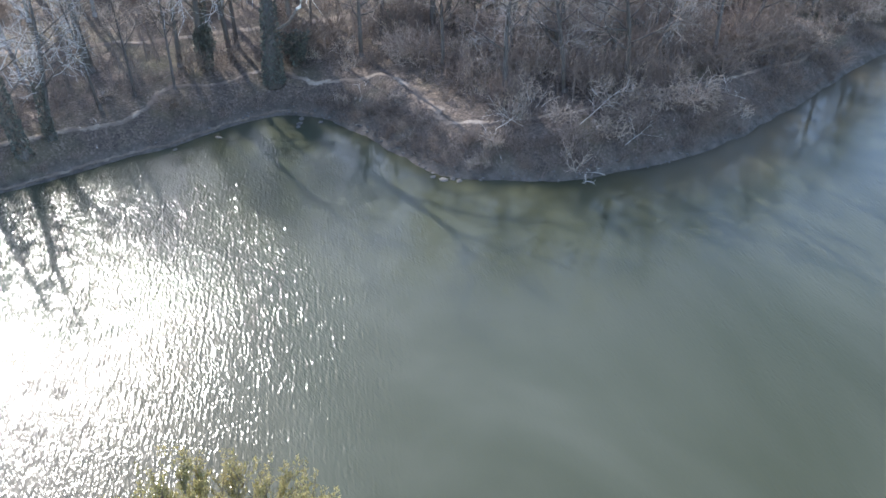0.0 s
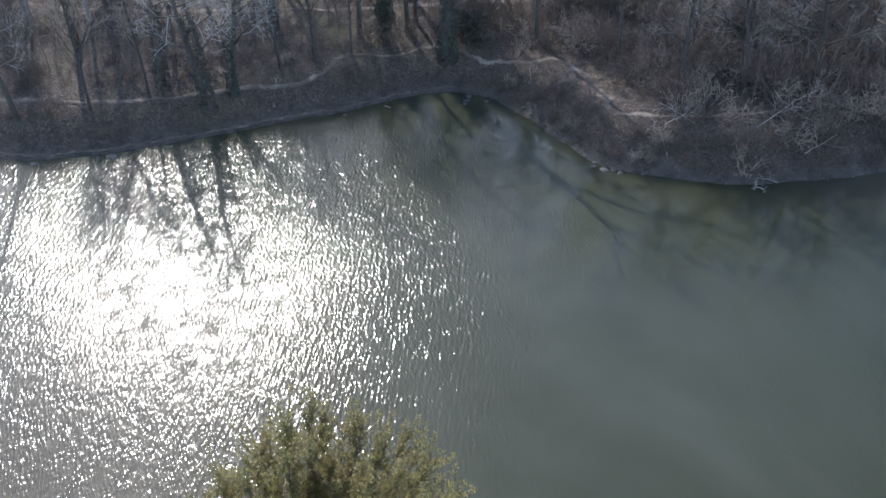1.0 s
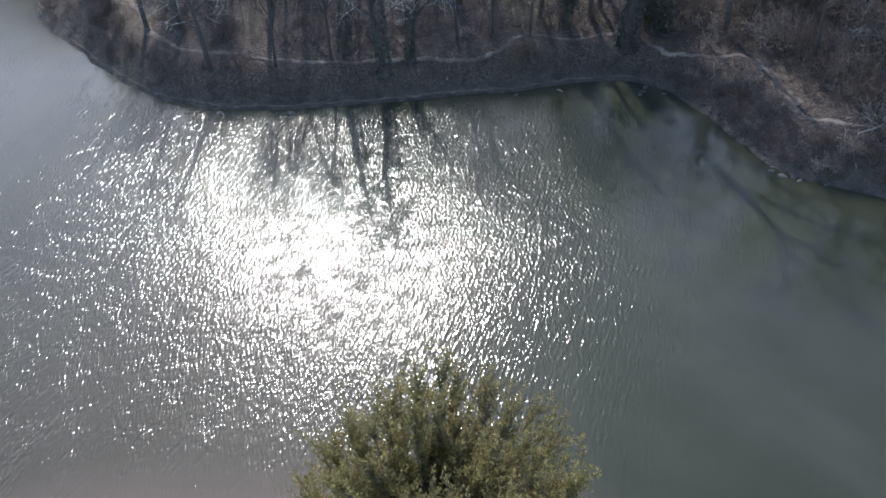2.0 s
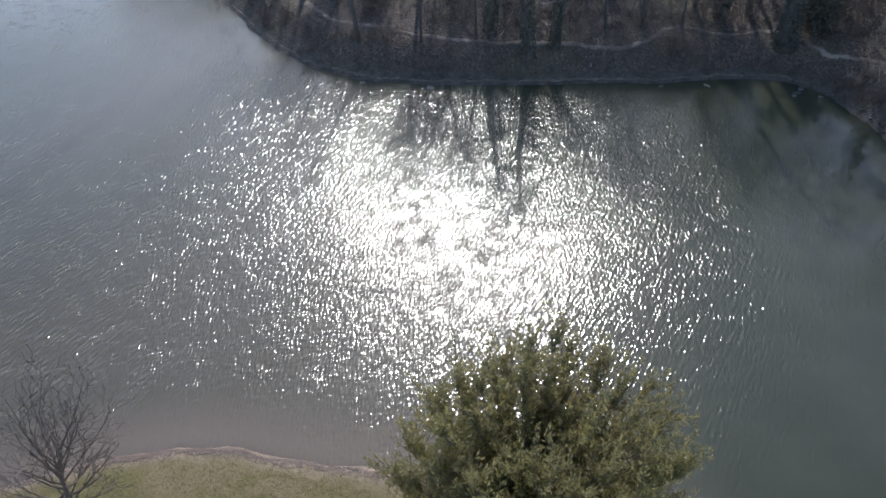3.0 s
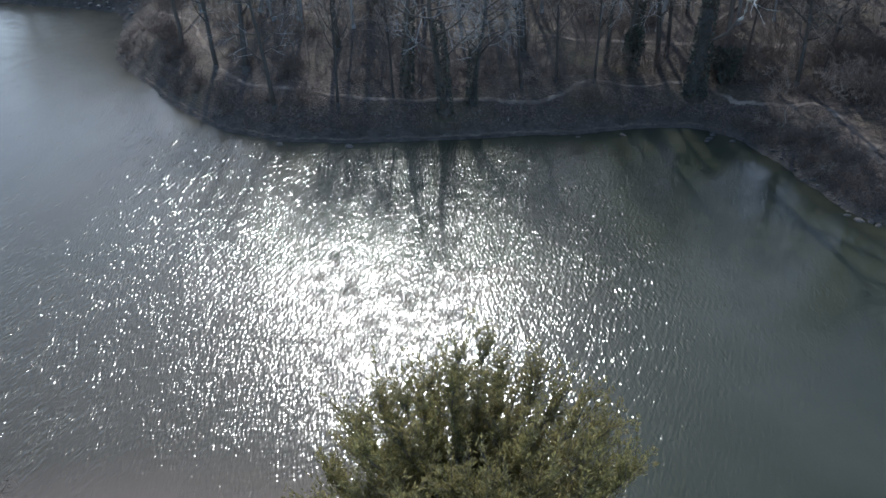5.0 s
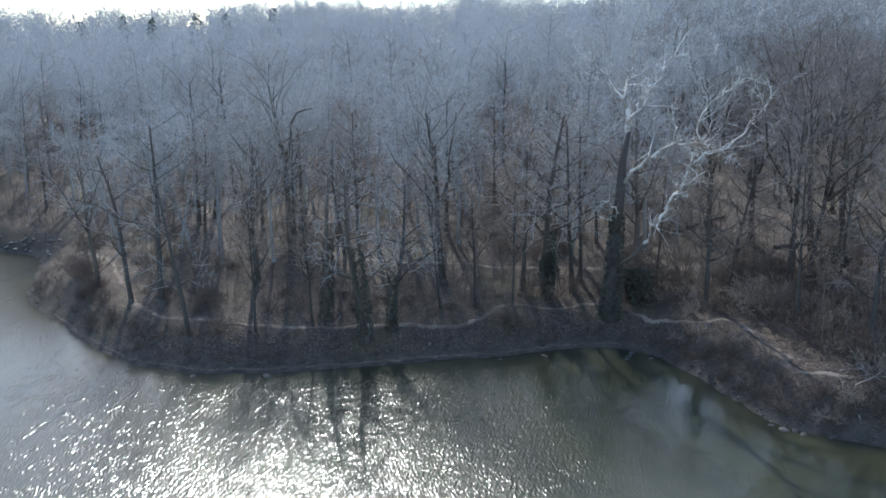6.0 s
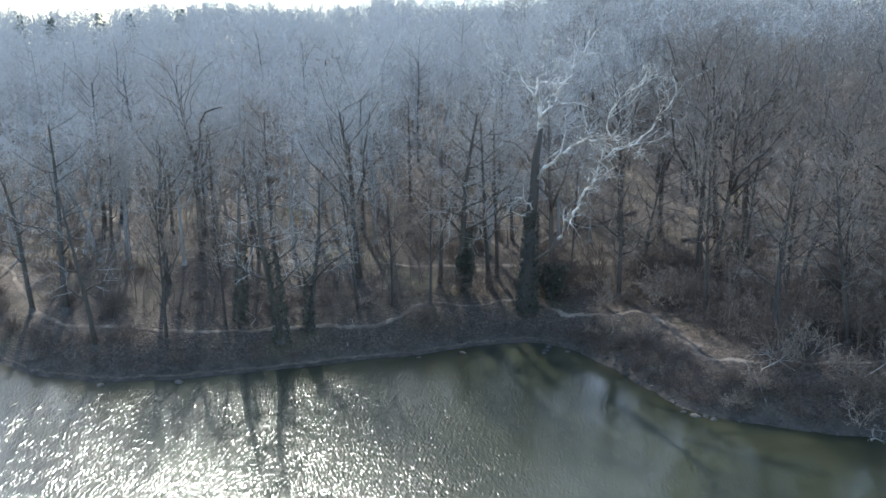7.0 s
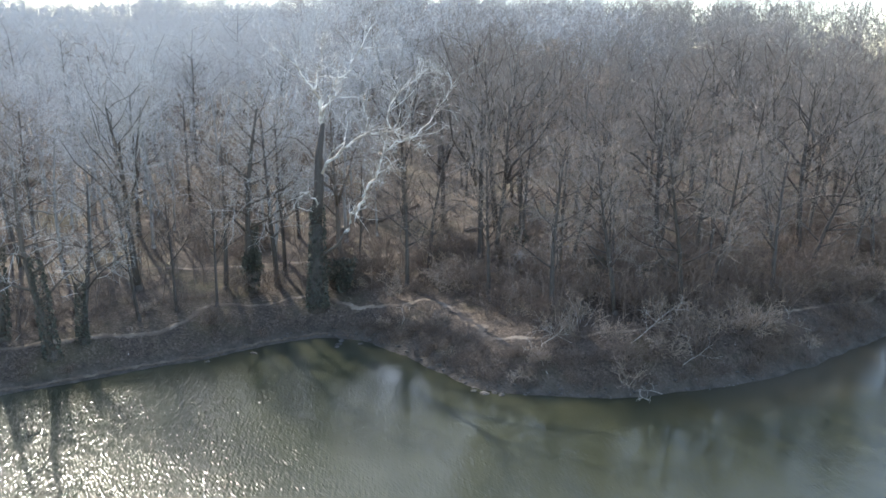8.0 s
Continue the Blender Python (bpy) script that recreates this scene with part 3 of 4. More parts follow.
rt = random.Random(11)
taken = [(x, y) for _, x, y, *_ in NAMED_TREES] + [(8.5, 69.3)]
wild = []
for _ in range(9000):
    if len(wild) >= 345:
        break
    x, y = rt.uniform(-110, 135), 50 + 105 * rt.random() ** 1.25
    near = 2.3 if y < 95 else 3.4
    if any((x - a) ** 2 + (y - b) ** 2 < near * near for a, b in taken):
        continue
    # nearer woods run on past the view, for the water's reflections
    if not -0.7 * y - 8 < x < (1.3 if y < 100 else 0.92) * y + 8:
        continue
    s, far = from_shore(x, y)
    if not far[0] or s[0] < 8.5 or (s[0] < 15 and rt.random() < (0.55 if x < 5 else 0.35)):
        continue
    taken.append((x, y))
    wild.append((x, y))
for x, y in wild:
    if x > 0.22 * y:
        # right-hand woods: darker colours, with the haze left out of them
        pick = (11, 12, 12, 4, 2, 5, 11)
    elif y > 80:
        # mostly the kinds that are coloured pale for haze
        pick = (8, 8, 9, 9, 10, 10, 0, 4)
    else:
        pick = (0, 1, 2, 3, 3, 4, 5, 5, 7, 8, 9, 10)
    put_tree(rt.choice(pick), x, y, rt.uniform(0.75, 1.12), rt.uniform(0, 360), (rt.gauss(0, 2), rt.gauss(0, 2)))


# ---------------------------------------------------------------- the white sycamore
def build_sycamore(bx, by):
    r = random.Random(77)
    tree = empty("sycamore_tree", (bx, by, land_at(bx, by) - 0.1))
    trunk = Shape()
    trunk.tube([(0, 0, -0.4), (0, 0, 0.3), (-0.08, 0, 1.4), (0.12, 0, 4), (0.18, 0.1, 7)], [0.95, 0.74, 0.62, 0.55, 0.5], 12)
    upper = Shape()
    upper.tube([(0.17, 0.1, 6.9), (0.5, 0.2, 10), (0.55, 0.2, 12.6), (0.95, 0.1, 15.3)], [0.485, 0.4, 0.32, 0.17], 12)
    part("upper_trunk", upper, M_BARK_DARK, tree, "dark grey-brown upper trunk", smooth=True)
    ivy = Shape()
    for k in range(2200):
        z, a = 8.5 * r.random() ** 1.7, r.uniform(0, 6.283)
        rad = 0.64 - 0.018 * z + r.uniform(0, 0.32) * (1 - z / 9)
        d = bend(r, (math.cos(a), math.sin(a), -0.4), 0.45)
        sd = d.orthogonal()
        sd.rotate(Matrix.Rotation(r.uniform(0, 6.28), 3, d))
        ivy.blade((0.05 + 0.03 * z + math.cos(a) * rad, math.sin(a) * rad, z), d, sd, r.uniform(0.12, 0.24), r.uniform(0.05, 0.09))
    tagged(part("ivy", ivy, M_IVY, tree, "dark ivy round the lower trunk"), kind="stuff")
    part("trunk", trunk, M_BARK_DARK, tree, "dark brown furrowed lower trunk", smooth=True)
    # brown piece that joins the leaning limb to the trunk
    low = Shape()
    low.tube([(0.1, 0, 4.2), (0.9, -0.7, 4.7), (1.7, -1.3, 5.4), (2.3, -1.8, 6.55)], [0.15, 0.13, 0.12, 0.12], 8)
    part("lower_limb", low, M_BARK_WARM, tree, "brown lower part of the leaning limb", smooth=True)
    limbs = {
        "upper_left_limb": ([(0.9, 0.1, 15), (0.7, 0, 16.8), (-0.1, -0.4, 18.6), (-1.7, -0.8, 20.2), (-3.6, -1, 21.8)], 0.13, 0.95),
        "upper_limb": ([(0.9, 0.1, 15.2), (1.3, 0, 17), (2.2, 0.3, 18.4), (3.6, 0.5, 20.2), (5.6, 0.6, 23.4)], 0.14, 1.1),
        "inner_limb": ([(0.3, 0, 17.8), (0.8, 0.3, 19.6), (1.1, 0.5, 21), (1.7, 0.6, 22.6)], 0.09, 0.9),
        "bowed_limb": ([(0.7, 0, 11.2), (2.2, -0.8, 12.9), (3.6, -1.4, 14.1), (5.0, -2, 14.6), (5.9, -2.4, 14.6), (5.8, -2.6, 16.2), (6.6, -2.8, 17.6), (7.6, -3, 18.8)], 0.13, 1.0),
        "leaning_limb": ([(2.3, -1.8, 6.5), (3.1, -2.1, 8.2), (4.1, -2.4, 10), (5.1, -2.8, 12), (5.4, -3, 13.5), (7.4, -3.4, 14.1), (9.2, -3.8, 15.8), (10.6, -4.2, 18.2)], 0.135, 1.0),
        "drooping_limb": ([(0.3, 0, 8.6), (-0.4, -0.7, 9.6), (-1.1, -1.2, 9.7), (-1.3, -1.3, 8.6), (-0.2, -1.3, 8.2)], 0.08, 0.25),
    }
    spec = dict(levels=3, counts=(0, 6, 4, 2), clear=0.2, spread=(0.7, 0.75, 0.8), share=(0.4, 0.45, 0.6), wander=0.27, lift=0.06,
                taper=(0.3, 0.3, 0.4, 0.5), thinner=0.55, thin=0.0095, fine=2)
    for nm, (pts, rad, amount) in limbs.items():
        line = smooth_line(pts, 4)
        line[1:-1] += np.array([[r.gauss(0, 0.11) for _ in range(3)] for _ in range(len(line) - 2)])
        n = len(line)
        q, tw = Shape(), Shape()
        radii = [rad * (1 - 0.8 * i / (n - 1)) for i in range(n)]
        q.tube([tuple(p) for p in line], radii, 7)
        lb = part(nm, q, M_WHITE_BARK, tree, "smooth white-barked sycamore limb", smooth=True)
        for i in range(2, n):
            for k in range(2):
                if r.random() > amount * 0.52:
                    continue
                ax = Vector(line[min(i + 1, n - 1)] - line[i - 1]).normalized()
                d = bend(r, (ax.x, ax.y, ax.z + 0.2), 0.55)
                grow(r, tw, tw, tuple(line[i]), d, r.uniform(1.4, 3.4) * (0.5 + amount * 0.6), max(radii[i] * 0.5, 0.022), 1 if r.random() < 0.5 else 2, spec)
        part("side_branch", tw, M_WHITE_BARK, lb)
    return tagged(tree, "old sycamore with white upper limbs over the bank", "tree")


build_sycamore(8.5, 69.3)


# ---------------------------------------------------------------- evergreen bushes in the bare woods
def evergreen_bush(x, y, wide, tall, seed):
    r = random.Random(seed)
    bush = empty("evergreen_bush", (x, y, land_at(x, y) - 0.05))
    stem, leaf = Shape(), Shape()
    for k in range(11):
        a = k * 2.4
        top = (math.cos(a) * wide * 0.55, math.sin(a) * wide * 0.55, tall * r.uniform(0.6, 0.95))
        stem.tube([(0, 0, -0.1), (top[0] * 0.4, top[1] * 0.4, top[2] * 0.5), top], [0.05, 0.035, 0.012], 4)
    for k in range(int(900 * wide * tall / 3) + 500):
        v = Vector((r.gauss(0, 1), r.gauss(0, 1), r.gauss(0, 1))).normalized()
        lump = 0.72 + 0.75 * noise.noise(v * 1.8 + Vector((seed, 0, 0)))
        rad = r.uniform(0.55, 1.0) ** 0.5 * lump
        p = (v.x * wide * rad, v.y * wide * rad, tall * (0.5 + 0.5 * v.z * rad))
        d = bend(r, (v.x, v.y, v.z + 0.2), 0.5)
        sd = d.orthogonal()
        sd.rotate(Matrix.Rotation(r.uniform(0, 6.28), 3, d))
        leaf.blade(p, d, sd, r.uniform(0.14, 0.3), r.uniform(0.04, 0.08))
    part("stem_clump", stem, M_BARK, bush)
    tagged(part("foliage", leaf, M_IVY, bush), kind="stuff")
    return tagged(bush, "dark evergreen bush among the bare trees", "bush", group="evergreen bushes")


for i, (x, y, w, t) in enumerate([(3.4, 71.8, 0.9, 4.6), (36, 61, 2.0, 2.3), (38.8, 62.2, 1.7, 2.2), (27.5, 73, 1.5, 2.2),
                                  (31, 63, 1.3, 1.8), (20.5, 73.5, 1.2, 2.0), (10.9, 70.6, 1.3, 3.4)]):
    evergreen_bush(x, y, w, t, 600 + i)


# ---------------------------------------------------------------- brush along the far bank
def shrub(seed, height, width, stems, mats, name="bare_shrub"):
    r = random.Random(seed)
    q, tw = Shape(), Shape()
    spec = dict(levels=3, counts=(0, 6, 4), clear=0.2, spread=(0.6, 0.7, 0.7), share=(0.5, 0.5, 0.5), wander=0.24, lift=-0.03,
                taper=(0.4, 0.35, 0.5, 0.6), thinner=0.6, thin=0.014, fine=1)
    for k in range(stems):
        a = r.uniform(0, 6.283)
        o = r.uniform(0, width * 0.25)
        d = Vector((math.cos(a) * width / height * r.uniform(0.2, 0.8), math.sin(a) * width / height * r.uniform(0.2, 0.8), 1)).normalized()
        grow(r, q, tw, (math.cos(a) * o, math.sin(a) * o, -0.1), d, height * r.uniform(0.6, 1.1), 0.026, 1, spec)
    s = empty(name)
    part("stem_clump", q, mats[0], s)
    part("crown", tw, mats[1], s)
    return s


shrubs = []
for i, (h, w, n, mats, lab) in enumerate([(2.8, 2.6, 18, (M_BRUSH, M_BRUSH), "bare brown thicket shrub on the bank"),
                                          (3.6, 2.6, 18, (M_BRUSH, M_BRUSH), "tall leafless brown shrub on the bank"),
                                          (2.0, 3.0, 18, (M_BRUSH, M_TWIG_WARM), "low arching bramble with tan stems"),
                                          (2.4, 2.4, 16, (M_BRUSH, M_BRUSH), "dark leafless shrub at the water's edge"),
                                          (2.4, 3.0, 10, (M_DRY, M_TWIG_WARM), "pale bleached dead shrub on the bank")]):
    s = shrub(300 + i, h, w, n, mats)
    tagged(s, lab, "shrub", group="bare shrubs on the bank")
    shrubs.append(s)
shrub_used = set()


def put_shrub(k, x, y, scale, turn):
    m = Matrix.Translation((x, y, land_at(x, y) - 0.05)) @ pose(0, 0, 0, 0, 0, turn) @ Matrix.Scale(scale, 4)
    if k in shrub_used:
        copy_thing(shrubs[k], m).scale = (scale,) * 3
    else:
        shrub_used.add(k)
        shrubs[k].matrix_basis = m


rs = random.Random(5)
thicket = []
for x, y, size in [(11.0, 72.0, 1.1), (12.3, 72.6, 1.0), (10.6, 73.4, 0.9), (2.2, 71.0, 0.8), (5.2, 72.2, 0.8)]:
    put_shrub(1, x, y, size, rs.uniform(0, 360))
on_path = np.concatenate([smooth_line(p, 8) for p in (LOWER_PATH, UPPER_PATH)])
count = 0
for _ in range(9000):
    if count >= 480:
        break
    x, y = rs.uniform(-62, 72), rs.uniform(47, 92)
    s, far = from_shore(x, y)
    if not far[0] or not 0.7 < s[0] < 24:
        continue
    if ((on_path - (x, y)) ** 2).sum(1).min() < 1.5 ** 2:
        continue
    right = x > 10.5
    if rs.random() > (1.0 if right and s[0] < 16 else 1.0 if x > 10 and s[0] < 5 else 0.8 if s[0] < 5 else 0.22):
        continue
    k = rs.choice((0, 0, 0, 1, 1, 2, 2, 2, 3, 3, 3, 4, 4) if right else (1, 2, 3, 3, 0, 3))
    low = (0.75 if right else 0.55) if s[0] < 2.5 else 1.0
    size = rs.uniform(0.65, 1.25) * low * (0.5 if 10 < x < 24 and s[0] < 7 else 1.0 if right else 0.6)
    if count < 285:
        put_shrub(k, x, y, size, rs.uniform(0, 360))
    else:
        thicket.append((k, x, y, size, rs.uniform(0, 6.283)))
    count += 1


for _ in range(1500):
    if len(thicket) > 560:
        break
    x, y = rs.uniform(-40, 26), rs.uniform(49, 76)
    s, far = from_shore(x, y)
    if not far[0] or not 0.5 < s[0] < 7 or (x < 9 and rs.random() < 0.4) or ((on_path - (x, y)) ** 2).sum(1).min() < 1.3 ** 2:
        continue
    thicket.append((rs.choice((0, 2, 2, 3)), x, y, rs.uniform(0.35, 0.6) * (0.8 if s[0] < 2 else 1.0), rs.uniform(0, 6.283)))


for _ in range(3000):
    x, y = rs.uniform(10.5, 60), rs.uniform(47, 66)
    s, far = from_shore(x, y)
    if far[0] and 0.25 < s[0] < 2.8 and rs.random() < (1.0 if x < 26 else 0.6):
        thicket.append((rs.choice((0, 2, 3, 3)), x, y, rs.uniform(0.32, 0.48), rs.uniform(0, 6.283)))


for _ in range(420):
    x, y = rs.uniform(-50, -24), rs.uniform(57, 92)
    s, far = from_shore(x, y)
    if far[0] and 0.4 < s[0] < 9 and ((on_path - (x, y)) ** 2).sum(1).min() > 1.2 ** 2:
        thicket.append((rs.choice((0, 2, 3, 3)), x, y, rs.uniform(0.35, 0.65), rs.uniform(0, 6.283)))


def build_thicket():
    """The lower brush between the shrubs."""
    q = Shape()
    for k, x, y, size, turn in thicket:
        z, c, s = land_at(x, y) - 0.05, math.cos(turn) * size, math.sin(turn) * size
        for ch in shrubs[k].children[1:2]:
            base = len(q.v)
            q.v += [(x + c * v.co.x - s * v.co.y, y + s * v.co.x + c * v.co.y, z + size * v.co.z) for v in ch.data.vertices]
            q.f += [tuple(base + i for i in p.vertices) for p in ch.data.polygons]
    return tagged(new("brush", q.mesh("brush", M_BRUSH)), "tangled bare brown brush covering the bank", "brush", kind="stuff")


build_thicket()


def build_undergrowth():
    """Saplings and dead stalks under the trees."""
    r = random.Random(71)
    q = Shape()
    spec = dict(levels=2, main=3, mid=1, counts=(0, 9), clear=0.2, spread=(0.6, 0.65), share=(0.4, 0.38), wander=0.1, lift=0.1,
                taper=(0.3, 0.3, 0.6), thinner=0.5, thin=0.011)
    n = 8200
    xs, ys = [r.uniform(-75, 95) for _ in range(n)], [50 + 80 * r.random() ** 1.3 for _ in range(n)]
    s, far = from_shore(xs, ys)
    zs = land(xs, ys)
    for x, y, z, d, f in zip(xs, ys, zs, s, far):
        if not f or d < 4 or (x > 10 and y > 64 and r.random() < 0.45) or not -0.72 * y - 5 < x < 0.92 * y + 5:
            continue
        if min((on_path[:, 0] - x) ** 2 + (on_path[:, 1] + 0.7 - y) ** 2) < 2.4:
            continue
        h = r.uniform(1.0, 5.5) if r.random() < 0.6 else r.uniform(0.6, 1.6)
        grow(r, q, q, (x, y, z - 0.1), bend(r, (0, 0, 1), 0.12), h, 0.012 + h * 0.005, 1, spec)
    return tagged(new("undergrowth", q.mesh("undergrowth", M_BRUSH)), "thin bare saplings and stalks under the trees", "undergrowth", kind="stuff")


build_undergrowth()

# ---------------------------------------------------------------- far woods up to the ridge
def build_far_woods(name, label, material, seed, total, low, left, right, fade):
    r = random.Random(seed)
    q = Shape()
    spec = dict(levels=2, main=2, mid=1, counts=(14, 10), clear=0.1, spread=(0.8, 0.8), share=(0.44, 0.55), wander=0.13, lift=0.14,
                taper=(0.25, 0.35, 0.5), thinner=0.5, thin=0.042)
    spots = []
    for _ in range(20000):
        if len(spots) >= total:
            break
        y = 150 + 160 * r.random()
        x = r.uniform(left, right) * y
        if any((x - a) ** 2 + (y - b) ** 2 < 11 for a, b in spots) or r.random() > min((x / y - left) / fade, (right - x / y) / fade):
            continue
        spots.append((x, y))
    for _ in range(low):
        y = r.uniform(215, 300)
        spots.append((r.uniform(left, right) * y, y))
    ground = land([a for a, _ in spots], [b for _, b in spots])
    for i, ((x, y), z) in enumerate(zip(spots, ground)):
        h = r.uniform(9, 15) if i >= total else r.uniform(12.5, 19.8) * (0.97 if x < -20 else 1.0 + 0.7 * min(max(x / y - 0.35, 0), 0.6))
        lean = Vector((r.gauss(0, 0.05), r.gauss(0, 0.05), 1)).normalized()
        grow(r, q, q, (x, y, z - 0.3), lean, h * 0.85, r.uniform(0.14, 0.26), 0, spec)
    return tagged(new(name, q.mesh(name, material)), label, "woods", kind="stuff")


# haze is coloured in: palest on the left, thinner above the point
build_far_woods("far_woods", "leafless woods covering the hillside to the ridge, coloured pale grey for haze", M_TWIG_HAZED, 21, 800, 270, -0.78, 0.56, 0.25)
build_far_woods("hill_woods", "grey-brown leafless woods on the hillside above the point", M_HILL, 22, 600, 170, 0.05, 1.45, 0.3)


def ridge_pine(x, y, h, seed):
    r = random.Random(seed)
    t = empty("ridge_conifer", (x, y, land_at(x, y) - 0.3))
    w, n = Shape(), Shape()
    w.tube([(0, 0, 0), (0, 0, h * 0.5), (0, 0, h)], [0.25, 0.15, 0.03], 5)
    for k in range(46):
        z = h * (0.3 + 0.7 * k / 46)
        reach = (h - z) * 0.28 + 0.35
        a = k * 2.4 + r.uniform(-0.4, 0.4)
        for j in range(9):
            u = reach * r.uniform(0.2, 1)
            p = (math.cos(a) * u, math.sin(a) * u, z - u * 0.1 + r.uniform(-0.15, 0.15))
            d = bend(r, (math.cos(a), math.sin(a), 0.1), 0.5)
            n.blade(p, d, d.orthogonal().normalized(), 0.8, 0.16)
    part("trunk", w, M_BARK, t)
    part("foliage", n, M_CONIFER, t)
    return tagged(t, "pointed conifer standing on the far ridge, needles greyed for haze", "tree", group="ridge conifers")


for i, (x, y, h) in enumerate([(-86, 225, 15.5), (-80, 230, 14), (-107, 226, 15), (-99, 226, 14), (-122, 232, 15), (-66, 228, 14)]):
    ridge_pine(x, y, h, 60 + i)


# ---------------------------------------------------------------- broad pine on the near bank
def build_pine(bx, by):
    r = random.Random(9)
    g = land_at(bx, by)
    tree = empty("pine_tree", (bx, by, g - 0.1))
    trunk = Shape()
    trunk.tube([(0, 0, -0.3), (0, 0, 0.4), (0.05, 0, 3), (0.1, 0.05, 6), (0.3, 0, 6.8), (0.5, 0, 7.3)], [0.42, 0.33, 0.28, 0.16, 0.06, 0.02], 10)
    part("trunk", trunk, M_BARK_DARK, tree, "dark brown pine trunk", smooth=True)
    count = 132
    for k in range(count):
        t = (k + 0.5) / count
        phi = math.acos(1 - 1.42 * t)                  # from the top down to a little under the middle
        a = k * 2.399 + r.uniform(-0.2, 0.2)
        lump = 0.84 + 0.22 * noise.noise((math.cos(a) * 1.4, math.sin(a) * 1.4, phi * 1.6)) + r.uniform(-0.05, 0.08)
        if k % 4 == 3:                                 # inner limbs
            lump *= r.uniform(0.5, 0.72)
        wide = math.sin(min(phi, math.pi / 2)) ** 0.5 if phi < math.pi / 2 else math.sin(phi)
        end = Vector((0.35 + 0.5 * max(math.cos(phi), 0) + math.cos(a) * wide * 4.65 * lump, math.sin(a) * wide * 4.65 * lump, 5.2 + 4.3 * math.copysign(abs(math.cos(phi)) ** 0.62, math.cos(phi)) * (0.45 + 0.55 * lump)))
        root = Vector((0.1, 0, max(1.2, min(end.z * 0.6, 6.2))))
        wood, leaf = Shape(), Shape()
        pts, steps = [], 6
        for i in range(steps + 1):
            u = i / steps
            p = root.lerp(end, u)
            p.z -= 0.9 * math.sin(u * math.pi) * math.sin(phi) * 0.5
            pts.append((p.x + r.gauss(0, 0.05), p.y + r.gauss(0, 0.05), p.z))
        wood.tube(pts, [0.05 * (1 - 0.85 * i / steps) + 0.008 for i in range(steps + 1)], 5)
        out = (end - root).normalized()
        for s in range(36):
            u = 0.2 + 0.82 * r.random() ** 0.8
            j = min(int(u * steps), steps - 1)
            p = Vector(pts[j]).lerp(Vector(pts[j + 1]), min(u * steps - j, 1.0))
            d = (out * 0.4 + Vector((r.gauss(0, 0.55), r.gauss(0, 0.55), 0.75 + r.gauss(0, 0.35)))).normalized()
            ln = r.uniform(0.4, 0.85) * (1.75 if r.random() < (0.4 if u > 0.85 else 0.15) else 1.0)
            e = p + d * ln + Vector((0, 0, 0.12 * ln))
            mid = (p + e) / 2 - Vector((0, 0, 0.06 * ln))
            wood.tube([tuple(p), tuple(mid), tuple(e)], [0.016, 0.011, 0.005], 3)
            for c in range(6):
                v = 0.1 + 0.9 * c / 5
                at = p.lerp(mid, v * 2) if v < 0.5 else mid.lerp(e, v * 2 - 1)
                dd = (d * 0.6 + Vector((r.gauss(0, 0.55), r.gauss(0, 0.55), 0.4))).normalized()
                for b in range(10):
                    bd = bend(r, dd, 0.4)
                    sd = bd.orthogonal()
                    sd.rotate(Matrix.Rotation(r.uniform(0, 6.28), 3, bd))
                    q = (at.x + r.gauss(0, 0.05), at.y + r.gauss(0, 0.05), at.z + r.gauss(0, 0.05))
                    leaf.blade(q, bd, sd, r.uniform(0.09, 0.2), r.uniform(0.009, 0.017))
        lb = part("limb", wood, M_BARK_WARM, tree)
        tagged(part("foliage", leaf, M_NEEDLE, lb, "olive-green foliage tuft"), kind="stuff")
    return tagged(tree, "broad olive-green pine on the grassy near bank", "tree")


build_pine(-2.2, 16.3)


# ---------------------------------------------------------------- young bare tree on the lawn
def build_lawn_tree(bx, by):
    r = random.Random(15)
    tree = empty("young_tree", (bx, by, land_at(bx, by) - 0.05))
    wood = Shape()
    wood.tube([(0, 0, -0.2), (0.0, 0, 0.2), (-0.1, 0, 1.4), (0.08, 0.02, 2.7), (0.12, 0.0, 3.8), (0.3, 0.05, 5.2), (0.25, 0, 6.4)],
              [0.17, 0.125, 0.105, 0.095, 0.05, 0.025, 0.008], 10)
    part("trunk", wood, M_BARK_YOUNG, tree, "thin dark straight trunk", smooth=True)
    spec = dict(levels=3, counts=(0, 8, 5), clear=0.2, spread=(0.5, 0.55, 0.6), share=(0.5, 0.42, 0.5), wander=0.13, lift=0.09,
                taper=(0.3, 0.22, 0.4, 0.5), thinner=0.55, thin=0.0068, fine=2)
    for k in range(30):
        a, t = k * 2.4 + r.uniform(-0.3, 0.3), k / 29
        tip = radians(70 - 42 * t + r.uniform(-8, 8))
        d = Vector((math.cos(a) * math.sin(tip), math.sin(a) * math.sin(tip), math.cos(tip)))
        w, tw = Shape(), Shape()
        grow(r, w, tw, (0.08, 0, 2.1 + 2.5 * t), d, (2.0 + 1.4 * t) * r.uniform(0.85, 1.08), 0.042 - 0.008 * t, 1, spec)
        lb = part("limb", w, M_BARK_YOUNG, tree)
        part("side_branch", tw, M_BARK_YOUNG, lb)
    return tagged(tree, "small bare tree with upswept dark branches on the lawn", "tree")


build_lawn_tree(-17.35, 14.1)


